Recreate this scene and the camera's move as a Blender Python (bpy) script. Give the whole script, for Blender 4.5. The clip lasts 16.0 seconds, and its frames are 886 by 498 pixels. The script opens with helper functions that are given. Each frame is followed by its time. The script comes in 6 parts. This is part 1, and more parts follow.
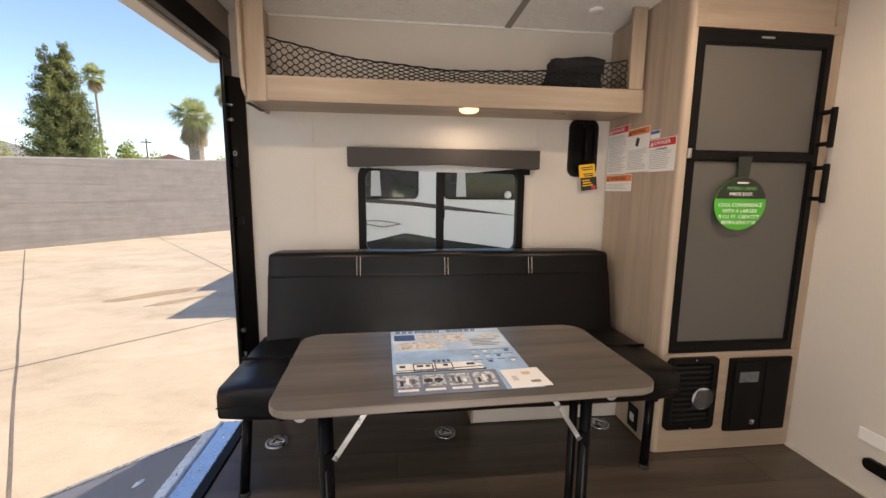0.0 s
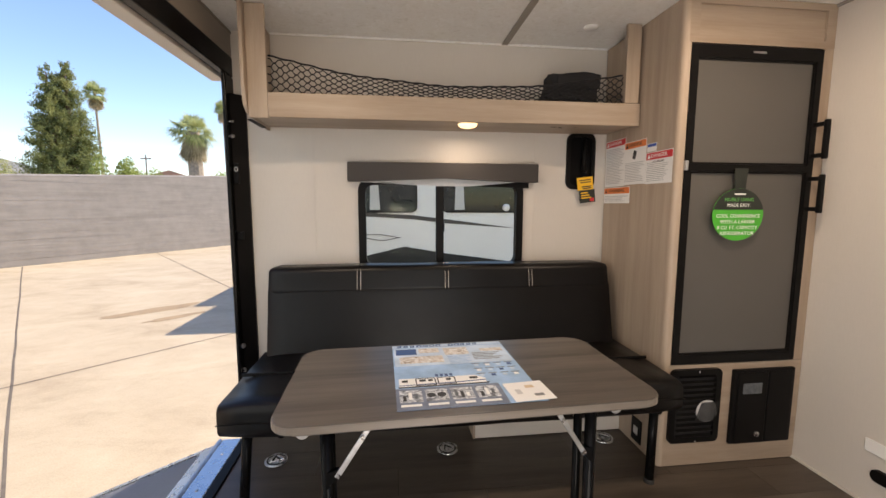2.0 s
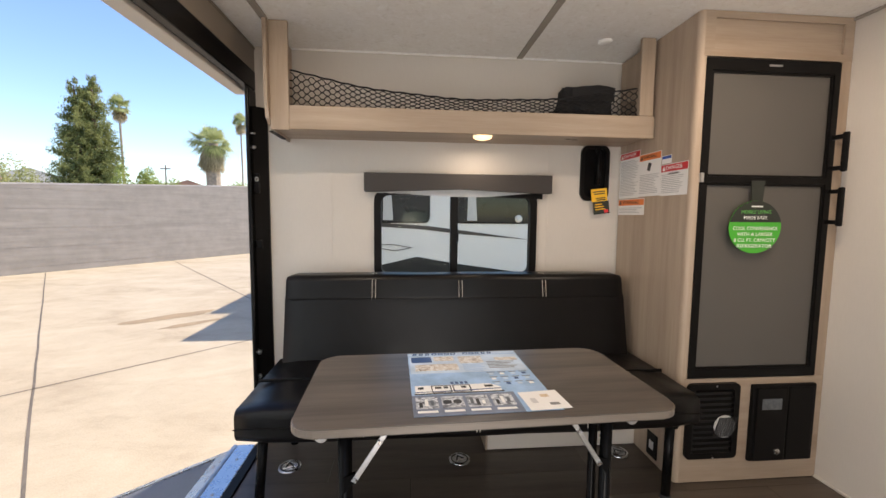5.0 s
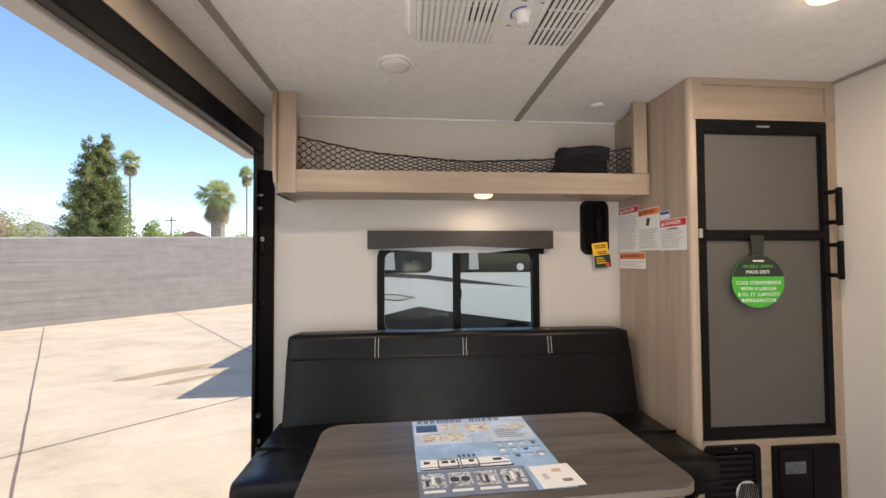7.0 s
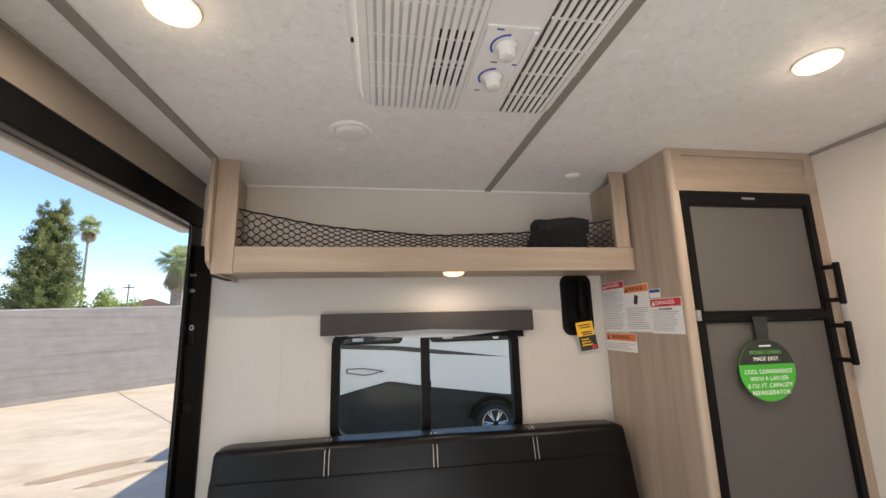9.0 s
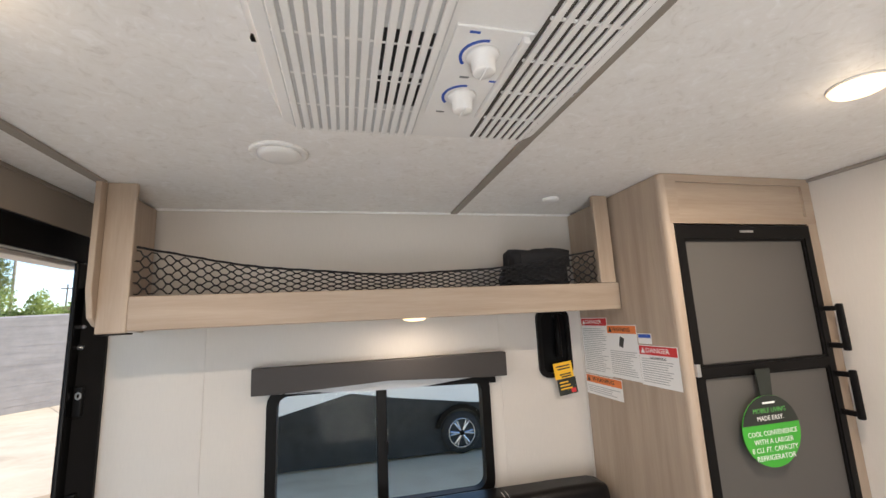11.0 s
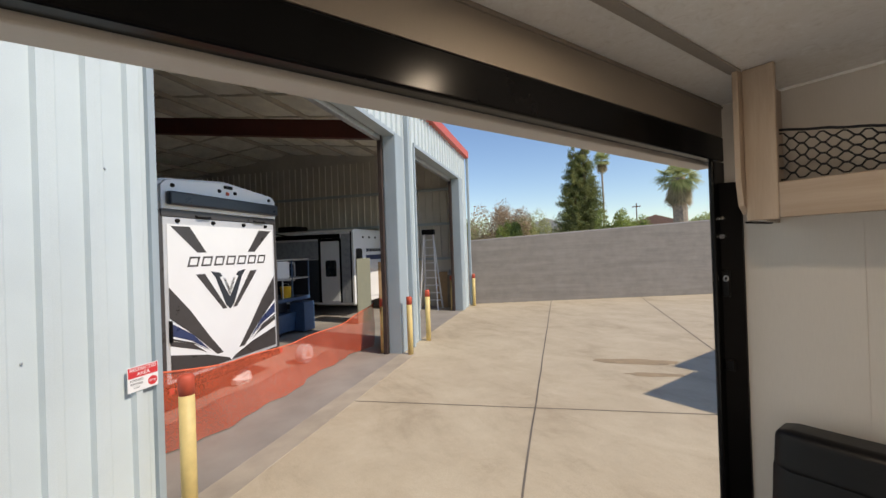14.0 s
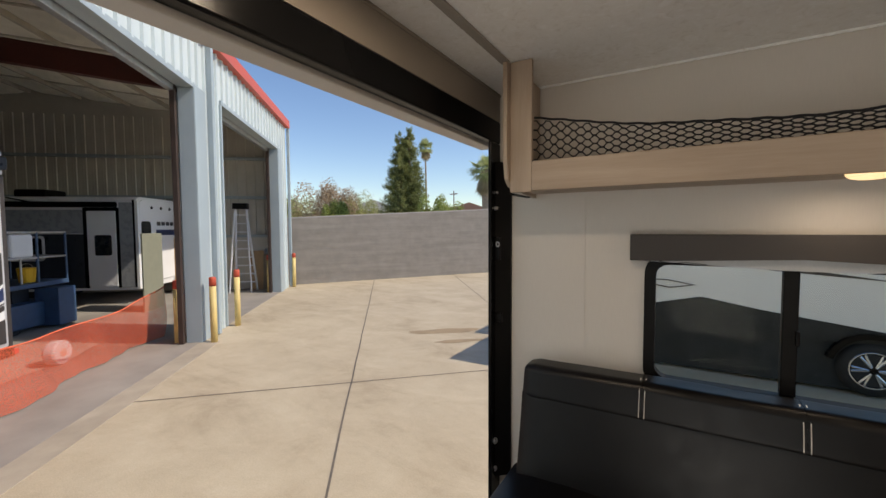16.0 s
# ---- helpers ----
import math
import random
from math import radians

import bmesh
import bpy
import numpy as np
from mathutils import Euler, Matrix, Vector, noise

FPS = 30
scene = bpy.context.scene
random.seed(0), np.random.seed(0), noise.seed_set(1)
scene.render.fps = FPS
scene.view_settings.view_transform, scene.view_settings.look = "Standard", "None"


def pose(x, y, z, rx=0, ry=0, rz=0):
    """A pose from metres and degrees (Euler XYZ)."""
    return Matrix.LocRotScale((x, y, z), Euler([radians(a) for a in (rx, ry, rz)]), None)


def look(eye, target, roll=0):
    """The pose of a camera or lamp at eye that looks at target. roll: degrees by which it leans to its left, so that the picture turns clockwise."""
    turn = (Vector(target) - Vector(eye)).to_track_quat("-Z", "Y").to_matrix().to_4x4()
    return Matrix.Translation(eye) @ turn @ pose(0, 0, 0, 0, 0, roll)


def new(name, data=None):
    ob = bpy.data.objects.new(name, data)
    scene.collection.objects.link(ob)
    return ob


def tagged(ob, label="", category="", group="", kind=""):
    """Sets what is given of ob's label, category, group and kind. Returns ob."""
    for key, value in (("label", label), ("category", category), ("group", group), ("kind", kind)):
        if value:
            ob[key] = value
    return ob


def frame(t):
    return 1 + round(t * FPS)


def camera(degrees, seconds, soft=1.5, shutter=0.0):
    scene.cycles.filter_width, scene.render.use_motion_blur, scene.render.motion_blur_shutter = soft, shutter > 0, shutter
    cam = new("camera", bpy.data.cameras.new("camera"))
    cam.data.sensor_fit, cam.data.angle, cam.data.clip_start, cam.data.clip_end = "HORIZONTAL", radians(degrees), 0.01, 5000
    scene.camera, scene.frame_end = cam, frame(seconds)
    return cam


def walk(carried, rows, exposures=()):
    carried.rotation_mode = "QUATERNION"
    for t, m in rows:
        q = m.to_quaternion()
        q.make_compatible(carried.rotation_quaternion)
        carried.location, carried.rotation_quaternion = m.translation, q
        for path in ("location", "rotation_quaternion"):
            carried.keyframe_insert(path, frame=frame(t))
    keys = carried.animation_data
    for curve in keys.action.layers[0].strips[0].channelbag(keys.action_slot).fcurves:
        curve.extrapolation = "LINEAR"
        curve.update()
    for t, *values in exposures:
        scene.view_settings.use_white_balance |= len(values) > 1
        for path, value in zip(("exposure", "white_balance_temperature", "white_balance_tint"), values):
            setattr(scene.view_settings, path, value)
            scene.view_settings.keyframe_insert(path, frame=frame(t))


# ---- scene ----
cam = camera(95.3, 16.0)

PATH = [
    (0, (0.255, 0.202, 1.202), (0.48, 2.169, 0.914), 0.6),
    (0.5, (0.248, 0.2, 1.201), (0.484, 2.167, 0.922), 0.5),
    (1, (0.252, 0.199, 1.194), (0.499, 2.166, 0.922), 0.2),
    (1.5, (0.251, 0.204, 1.193), (0.496, 2.173, 0.94), 0.2),
    (2, (0.247, 0.199, 1.203), (0.479, 2.173, 0.98), 0.1),
    (2.5, (0.247, 0.202, 1.211), (0.459, 2.18, 1.012), -0.1),
    (3, (0.239, 0.206, 1.204), (0.437, 2.187, 1.011), -0.2),
    (3.5, (0.236, 0.203, 1.204), (0.425, 2.185, 1.016), -0.0),
    (4, (0.231, 0.194, 1.205), (0.416, 2.178, 1.026), 0.3),
    (6.3, (0.23, 0.173, 1.193), (0.4, 2.161, 1.058), 0.4),
    (6.5, (0.226, 0.184, 1.206), (0.395, 2.175, 1.11), 0.0),
    (7, (0.223, 0.174, 1.253), (0.392, 2.166, 1.312), -0.3),
    (7.5, (0.221, 0.169, 1.286), (0.396, 2.149, 1.507), -0.6),
    (8, (0.21, 0.163, 1.302), (0.4, 2.127, 1.63), -1.0),
    (8.5, (0.234, 0.215, 1.323), (0.46, 2.167, 1.696), -1.2),
    (9, (0.28, 0.41, 1.36), (0.58, 2.353, 1.723), -1.5),
    (9.2, (0.324, 0.528, 1.418), (0.659, 2.468, 1.768), -1.6),
    (11.3, (0.349, 0.662, 1.581), (0.819, 2.578, 1.913), -2.7),
    (11.5, (0.334, 0.666, 1.584), (0.683, 2.609, 1.905), -2.8),
    (12, (0.267, 0.659, 1.567), (0.045, 2.621, 1.889), -3.6),
    (12.5, (0.195, 0.651, 1.566), (-0.654, 2.437, 1.864), -3.0),
    (13, (0.145, 0.613, 1.561), (-1.176, 2.096, 1.792), -2.0),
    (13.5, (0.13, 0.555, 1.536), (-1.43, 1.8, 1.664), -1.7),
    (14, (0.11, 0.574, 1.513), (-1.528, 1.722, 1.521), -2.0),
    (14.5, (0.098, 0.583, 1.463), (-1.523, 1.752, 1.378), -1.8),
    (15, (0.095, 0.603, 1.453), (-1.445, 1.873, 1.326), -1.1),
    (15.5, (0.112, 0.613, 1.452), (-1.252, 2.07, 1.325), -0.6),
    (16, (0.18, 0.664, 1.442), (-0.845, 2.378, 1.34), -0.3),
]
# exposure follows the clip: open for the interior, closed down for the yard
EXPOSURES = [(0, 0.70, 7050, 17), (3.5, 0.72, 6850, 15), (7, 0.76, 6500, 14), (9, 0.74, 6350, 13), (11.5, 0.98, 6150, 12), (12.0, 0.95, 6150, 12), (12.6, 0.65, 6400, 12), (13.0, 0.40, 6450, 12), (13.5, 0.04, 6750, 12), (14.0, -0.16, 6850, 12), (15.0, -0.20, 6850, 12), (16.0, -0.10, 6850, 12)]
walk(cam, [(t, look(eye, target, roll)) for t, eye, target, roll in PATH], EXPOSURES)

# ---- world and sun ----
SUN_AZ = Vector((0.90, 0.436, 0.0)).normalized()
SUN_EL = radians(43)
world = bpy.data.worlds.new("sky")
scene.world = world
world.use_nodes = True
wn = world.node_tree.nodes
sky = wn.new("ShaderNodeTexSky")
sky.sky_type = 'NISHITA'
sky.sun_disc = False
sky.sun_elevation = SUN_EL
sky.sun_rotation = math.atan2(SUN_AZ.x, SUN_AZ.y)
sky.air_density = 1.0
sky.dust_density = 0.2
sky.ozone_density = 2.0
wn["Background"].inputs["Strength"].default_value = 0.15
blue = wn.new("ShaderNodeHueSaturation")
blue.inputs["Hue"].default_value = 0.505
blue.inputs["Saturation"].default_value = 1.10
blue.inputs["Value"].default_value = 1.18
world.node_tree.links.new(sky.outputs["Color"], blue.inputs["Color"])
world.node_tree.links.new(blue.outputs["Color"], wn["Background"].inputs["Color"])
sun = new("sun", bpy.data.lights.new("sun", 'SUN'))
sun.data.energy = 4.2
sun.data.angle = radians(0.6)
sun.data.color = (1.0, 0.92, 0.80)
sd = Vector((SUN_AZ.x * math.cos(SUN_EL), SUN_AZ.y * math.cos(SUN_EL), math.sin(SUN_EL)))
sun.matrix_basis = look(sd * 50, (0, 0, 0))
# unseen area lamp added in an assumed doorway opposite the sofa, brightening the interior
door_fill = new("doorway_fill_lamp", bpy.data.lights.new("doorway_fill_lamp", 'AREA'))
door_fill.data.shape, door_fill.data.size, door_fill.data.size_y = 'RECTANGLE', 0.8, 1.1
door_fill.data.energy, door_fill.data.color = 9.4, (1.0, 0.94, 0.86)
door_fill.matrix_basis = look((0.42, -0.20, 0.62), (1.60, 1.1, 1.50))


# ---- materials ----
def base_mat(name, rough=0.6, metal=0.0):
    m = bpy.data.materials.new(name)
    m.use_nodes = True
    nt = m.node_tree
    b = nt.nodes["Principled BSDF"]
    b.inputs["Roughness"].default_value = rough
    b.inputs["Metallic"].default_value = metal
    return m, nt, b


def coords(nt, scale):
    tc = nt.nodes.new("ShaderNodeTexCoord")
    mp = nt.nodes.new("ShaderNodeMapping")
    mp.inputs["Scale"].default_value = scale
    nt.links.new(tc.outputs["Object"], mp.inputs["Vector"])
    return mp.outputs["Vector"]


def noise_tex(nt, vec, scale, detail=4.0, rough=0.55, dist=0.0):
    n = nt.nodes.new("ShaderNodeTexNoise")
    n.inputs["Scale"].default_value = scale
    n.inputs["Detail"].default_value = detail
    n.inputs["Roughness"].default_value = rough
    n.inputs["Distortion"].default_value = dist
    nt.links.new(vec, n.inputs["Vector"])
    return n.outputs["Fac"]


def ramp(nt, fac, stops):
    r = nt.nodes.new("ShaderNodeValToRGB")
    el = r.color_ramp.elements
    while len(el) < len(stops):
        el.new(0.5)
    for e, (p, c) in zip(el, stops):
        e.position, e.color = p, (*c, 1)
    nt.links.new(fac, r.inputs["Fac"])
    return r.outputs["Color"]


def mix(nt, fac, a, b, mode='MIX'):
    n = nt.nodes.new("ShaderNodeMix")
    n.data_type, n.blend_type = 'RGBA', mode
    for sock, v in ((n.inputs[0], fac), (n.inputs[6], a), (n.inputs[7], b)):
        if isinstance(v, (int, float)):
            sock.default_value = v
        elif isinstance(v, tuple):
            sock.default_value = (*v, 1)
        else:
            nt.links.new(v, sock)
    return n.outputs[2]


def bump(nt, b, height, strength=0.2, dist=0.002):
    n = nt.nodes.new("ShaderNodeBump")
    n.inputs["Strength"].default_value = strength
    n.inputs["Distance"].default_value = dist
    nt.links.new(height, n.inputs["Height"])
    nt.links.new(n.outputs["Normal"], b.inputs["Normal"])


def plain(name, col, rough=0.5, metal=0.0, var=0.12, scale=6.0, grain=180.0, relief=0.08, spec=0.5):
    """Paint, plastic or metal with faint soiling at two scales and a fine grain."""
    m, nt, b = base_mat(name, rough, metal)
    v = coords(nt, (1, 1, 1))
    big = noise_tex(nt, v, scale, 5)
    fine = noise_tex(nt, v, grain, 2)
    lo = tuple(c * (1 - var) for c in col)
    hi = tuple(min(1, c * (1 + var)) for c in col)
    c1 = ramp(nt, big, [(0.3, lo), (0.7, hi)])
    nt.links.new(mix(nt, 0.06, c1, ramp(nt, fine, [(0.3, (0.2, 0.2, 0.2)), (0.7, (1, 1, 1))]), 'OVERLAY'), b.inputs["Base Color"])
    rr = ramp(nt, big, [(0.25, (rough * 0.85,) * 3), (0.75, (min(1, rough * 1.15),) * 3)])
    nt.links.new(rr, b.inputs["Roughness"])
    b.inputs["Specular IOR Level"].default_value = spec
    if relief:
        bump(nt, b, fine, relief, 0.001)
    return m


def wood(name, dark, light, stretch, rough=0.45, knots=0.0, band=(0.32, 0.68)):
    """Printed wood grain; stretch is the mapping scale, small along the grain."""
    m, nt, b = base_mat(name, rough)
    v = coords(nt, stretch)
    g1 = noise_tex(nt, v, 3.0, 8, 0.62, 0.4)
    g2 = noise_tex(nt, v, 22.0, 4, 0.6)
    wide = noise_tex(nt, v, 0.7, 3, 0.5, 0.6)
    c = ramp(nt, g1, [(band[0], dark), (band[1], light)])
    c = mix(nt, 0.30, c, ramp(nt, g2, [(0.3, dark), (0.75, light)]))
    c = mix(nt, 0.35, c, ramp(nt, wide, [(0.35, dark), (0.65, light)]))
    nt.links.new(c, b.inputs["Base Color"])
    bump(nt, b, g2, 0.10, 0.0006)
    return m


def wall_vinyl(name, col):
    """Linen-look vinyl wallboard, fine vertical weave."""
    m, nt, b = base_mat(name, 0.55)
    v = coords(nt, (90, 90, 6))
    h = coords(nt, (3, 3, 90))
    a = noise_tex(nt, v, 4.0, 4)
    c2 = noise_tex(nt, h, 4.0, 3)
    big = noise_tex(nt, coords(nt, (1, 1, 1)), 1.6, 4)
    c = ramp(nt, a, [(0.3, tuple(x * 0.95 for x in col)), (0.7, tuple(min(1, x * 1.02) for x in col))])
    c = mix(nt, 0.25, c, ramp(nt, c2, [(0.3, tuple(x * 0.92 for x in col)), (0.7, col)]))
    c = mix(nt, 0.25, c, ramp(nt, big, [(0.3, tuple(x * 0.92 for x in col)), (0.7, col)]))
    nt.links.new(c, b.inputs["Base Color"])
    bump(nt, b, a, 0.12, 0.0006)
    return m


def leaf_mat(name, dark, light, rough=0.6):
    """Leaves that pass some light through."""
    m, nt, b = base_mat(name, rough)
    geo = nt.nodes.new("ShaderNodeNewGeometry")
    c = ramp(nt, geo.outputs["Random Per Island"], [(0.0, dark), (1.0, light)])
    big = noise_tex(nt, coords(nt, (1, 1, 1)), 0.7, 3)
    c = mix(nt, 0.4, c, ramp(nt, big, [(0.35, dark), (0.65, light)]))
    nt.links.new(c, b.inputs["Base Color"])
    b.inputs["Specular IOR Level"].default_value = 0.2
    tl = nt.nodes.new("ShaderNodeBsdfTranslucent")
    nt.links.new(c, tl.inputs["Color"])
    mx = nt.nodes.new("ShaderNodeMixShader")
    mx.inputs["Fac"].default_value = 0.45
    nt.links.new(b.outputs["BSDF"], mx.inputs[1])
    nt.links.new(tl.outputs["BSDF"], mx.inputs[2])
    nt.links.new(mx.outputs["Shader"], nt.nodes["Material Output"].inputs["Surface"])
    return m


def glow(name, col, strength):
    m, nt, b = base_mat(name, 0.4)
    b.inputs["Base Color"].default_value = (0.9, 0.88, 0.8, 1)
    b.inputs["Emission Color"].default_value = (*col, 1)
    b.inputs["Emission Strength"].default_value = strength
    return m


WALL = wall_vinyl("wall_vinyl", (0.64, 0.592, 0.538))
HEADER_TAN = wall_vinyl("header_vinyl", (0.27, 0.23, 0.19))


def ceiling_mat():
    """Cushioned off-white vinyl, mottled like crumpled leather."""
    m, nt, b = base_mat("ceiling_panel", 0.5)
    v = coords(nt, (1, 1, 1))
    cell = noise_tex(nt, v, 26, 6, 0.7, 1.5)
    big = noise_tex(nt, v, 5, 4, 0.6, 0.6)
    fine = noise_tex(nt, v, 160, 3)
    c = ramp(nt, cell, [(0.30, (0.70, 0.67, 0.63)), (0.44, (0.87, 0.85, 0.82)), (0.57, (0.90, 0.885, 0.865)), (0.64, (0.97, 0.965, 0.96))])
    c = mix(nt, 0.35, c, ramp(nt, big, [(0.3, (0.82, 0.80, 0.77)), (0.7, (0.91, 0.90, 0.88))]))
    nt.links.new(c, b.inputs["Base Color"])
    nt.links.new(ramp(nt, cell, [(0.3, (0.6,) * 3), (0.7, (0.38,) * 3)]), b.inputs["Roughness"])
    bump(nt, b, mix(nt, 0.4, cell, fine), 0.25, 0.0015)
    return m


CEIL = ceiling_mat()
STRIP = plain("ceiling_strip", (0.30, 0.27, 0.235), 0.5, var=0.05)
OAK_V = wood("oak_vertical", (0.30, 0.222, 0.16), (0.475, 0.38, 0.295), (9, 9, 0.55))
OAK_H = wood("oak_horizontal", (0.30, 0.222, 0.16), (0.475, 0.38, 0.295), (0.55, 9, 9))
TABLE_E = wood("table_edge_band", (0.12, 0.10, 0.082), (0.21, 0.178, 0.148), (0.5, 8, 8), 0.4)
TABLE_W = wood("table_laminate", (0.034, 0.029, 0.025), (0.135, 0.115, 0.098), (0.5, 9, 8), 0.36, band=(0.38, 0.62))
FLOOR_W = wood("floor_plank_vinyl", (0.042, 0.032, 0.025), (0.125, 0.098, 0.076), (0.6, 7, 7), 0.38)
BLACK = plain("black_powder_coat", (0.005, 0.005, 0.0053), 0.24, var=0.25, spec=0.1, relief=0.03)
BLACKPL = plain("black_plastic", (0.0065, 0.006, 0.006), 0.42, var=0.2, spec=0.12)
FABRIC = plain("black_nylon", (0.010, 0.010, 0.012), 0.9, var=0.3, grain=400, relief=0.3)
VALANCE = plain("charcoal_valance_vinyl", (0.034, 0.029, 0.027), 0.6, var=0.12, relief=0.15)
LEATHER = plain("black_leatherette", (0.0038, 0.0034, 0.0036), 0.36, var=0.2, scale=14, grain=260, relief=0.22, spec=0.26)
STITCH = plain("ivory_thread", (0.62, 0.58, 0.52), 0.8, var=0.05)
CHROME = plain("brushed_aluminium", (0.62, 0.63, 0.65), 0.28, 1.0, var=0.08, scale=20)
STEEL = plain("galvanised_steel", (0.55, 0.56, 0.57), 0.42, 1.0, var=0.15, scale=18)
FRIDGE = plain("graphite_fridge_panel", (0.108, 0.100, 0.092), 0.48, 0.15, var=0.04, scale=3, grain=500)
WHITEPL = plain("white_plastic", (0.80, 0.79, 0.77), 0.4, var=0.03, relief=0.04)
GREYPL = plain("pale_grey_plastic", (0.55, 0.55, 0.55), 0.45, var=0.05)
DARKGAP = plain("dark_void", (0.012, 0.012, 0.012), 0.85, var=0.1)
# shade between the grille ribs, put into the backing's colour
GRILLESHADE = plain("grey_brown_shade", (0.085, 0.075, 0.065), 0.8, var=0.15)
BLUEINK = plain("blue_ink", (0.03, 0.09, 0.42), 0.5, var=0.05)
PAPER = plain("white_paper", (0.82, 0.81, 0.79), 0.6, var=0.02)
INK = plain("grey_ink", (0.22, 0.22, 0.22), 0.7, var=0.05)
PRINT = plain("fine_grey_print", (0.40, 0.40, 0.40), 0.7, var=0.05)
INKDK = plain("black_ink", (0.03, 0.03, 0.03), 0.6, var=0.05)
RED = plain("red_label", (0.62, 0.035, 0.04), 0.5, var=0.05)
ORANGE = plain("orange_label", (0.80, 0.22, 0.06), 0.5, var=0.05)
YELLOW = plain("yellow_label", (0.85, 0.48, 0.02), 0.5, var=0.05)
GREEN = plain("green_card", (0.06, 0.42, 0.035), 0.5, var=0.03)
CARDBLK = plain("black_card", (0.02, 0.025, 0.02), 0.55, var=0.05)
TEXTGRN = plain("light_green_ink", (0.10, 0.40, 0.08), 0.5, var=0.05)
WHITEINK = plain("white_ink", (0.85, 0.87, 0.84), 0.5, var=0.02)
SKYBLUE = plain("pale_blue_print", (0.30, 0.45, 0.66), 0.4, var=0.25, scale=12)
PALEBLUE = plain("pale_print", (0.50, 0.60, 0.72), 0.4, var=0.2, scale=14)


def photo_mat(name, cols, scale):
    """A small printed photograph: blotches of several colours."""
    m, nt, b = base_mat(name, 0.35)
    f = noise_tex(nt, coords(nt, (1, 1, 1)), scale, 5, 0.65, 1.4)
    c = ramp(nt, f, [(0.30 + 0.10 * i, c0) for i, c0 in enumerate(cols)])
    nt.links.new(c, b.inputs["Base Color"])
    return m


PHOTO_B = photo_mat("interior_photo", [(0.10, 0.08, 0.06), (0.45, 0.36, 0.27), (0.62, 0.55, 0.46), (0.78, 0.76, 0.72), (0.35, 0.42, 0.55)], 55)
PHOTO_C = photo_mat("detail_photo", [(0.02, 0.02, 0.025), (0.12, 0.13, 0.15), (0.40, 0.42, 0.45), (0.72, 0.74, 0.76), (0.20, 0.22, 0.26)], 60)
STRIPBLUE = plain("slate_blue_print", (0.16, 0.19, 0.26), 0.45, var=0.25, scale=20)
NAVY = plain("navy_print", (0.03, 0.07, 0.20), 0.45, var=0.1)
TANPRINT = plain("tan_print", (0.58, 0.45, 0.31), 0.45, var=0.25, scale=40)
GREYPRINT = plain("grey_print", (0.10, 0.11, 0.12), 0.45, var=0.4, scale=50)
LAMP_LENS = glow("lamp_lens", (1.0, 0.66, 0.31), 1.2)
LAMP_RIM = plain("lamp_rim", (0.88, 0.84, 0.78), 0.4, var=0.03)


def glass_mat():
    m, nt, b = base_mat("tinted_window_glass", 0.0)
    out = nt.nodes["Material Output"]
    tr = nt.nodes.new("ShaderNodeBsdfTransparent")
    tr.inputs["Color"].default_value = (0.955, 0.970, 0.905, 1)
    gl = nt.nodes.new("ShaderNodeBsdfGlossy")
    gl.inputs["Roughness"].default_value = 0.02
    gl.inputs["Color"].default_value = (0.06, 0.06, 0.06, 1)
    fr = nt.nodes.new("ShaderNodeFresnel")
    fr.inputs["IOR"].default_value = 1.5
    mx = nt.nodes.new("ShaderNodeMixShader")
    nt.links.new(fr.outputs["Fac"], mx.inputs["Fac"])
    nt.links.new(tr.outputs["BSDF"], mx.inputs[1])
    nt.links.new(gl.outputs["BSDF"], mx.inputs[2])
    nt.links.new(mx.outputs["Shader"], out.inputs["Surface"])
    return m


GLASS = glass_mat()
DARKGLASS = plain("dark_glass", (0.012, 0.015, 0.018), 0.06, var=0.2, relief=0)


def concrete(name, dark, mid, light, rough=0.85):
    m, nt, b = base_mat(name, rough)
    v = coords(nt, (1, 1, 1))
    big = noise_tex(nt, v, 0.22, 8, 0.65, 0.5)
    med = noise_tex(nt, v, 1.6, 8, 0.7, 0.3)
    fine = noise_tex(nt, v, 90, 3)
    c = ramp(nt, big, [(0.32, mid), (0.62, light)])
    streak = noise_tex(nt, coords(nt, (0.7, 1.3, 1)), 0.9, 8, 0.72, 0.5)
    c = mix(nt, 0.5, c, ramp(nt, med, [(0.30, dark), (0.52, mid), (0.7, light)]))
    c = mix(nt, 0.36, c, ramp(nt, streak, [(0.34, dark), (0.46, mid), (0.62, light)]))
    c = mix(nt, 0.18, c, ramp(nt, fine, [(0.3, (0.25, 0.25, 0.25)), (0.7, (0.8, 0.8, 0.8))]), 'OVERLAY')
    nt.links.new(c, b.inputs["Base Color"])
    bump(nt, b, fine, 0.25, 0.002)
    return m


CONCRETE = concrete("yard_concrete", (0.29, 0.22, 0.14), (0.465, 0.38, 0.262), (0.575, 0.49, 0.355))
JOINT = plain("concrete_joint", (0.15, 0.125, 0.10), 0.9, var=0.3)
STAIN = plain("rust_stain", (0.325, 0.24, 0.145), 0.85, var=0.25, scale=3)


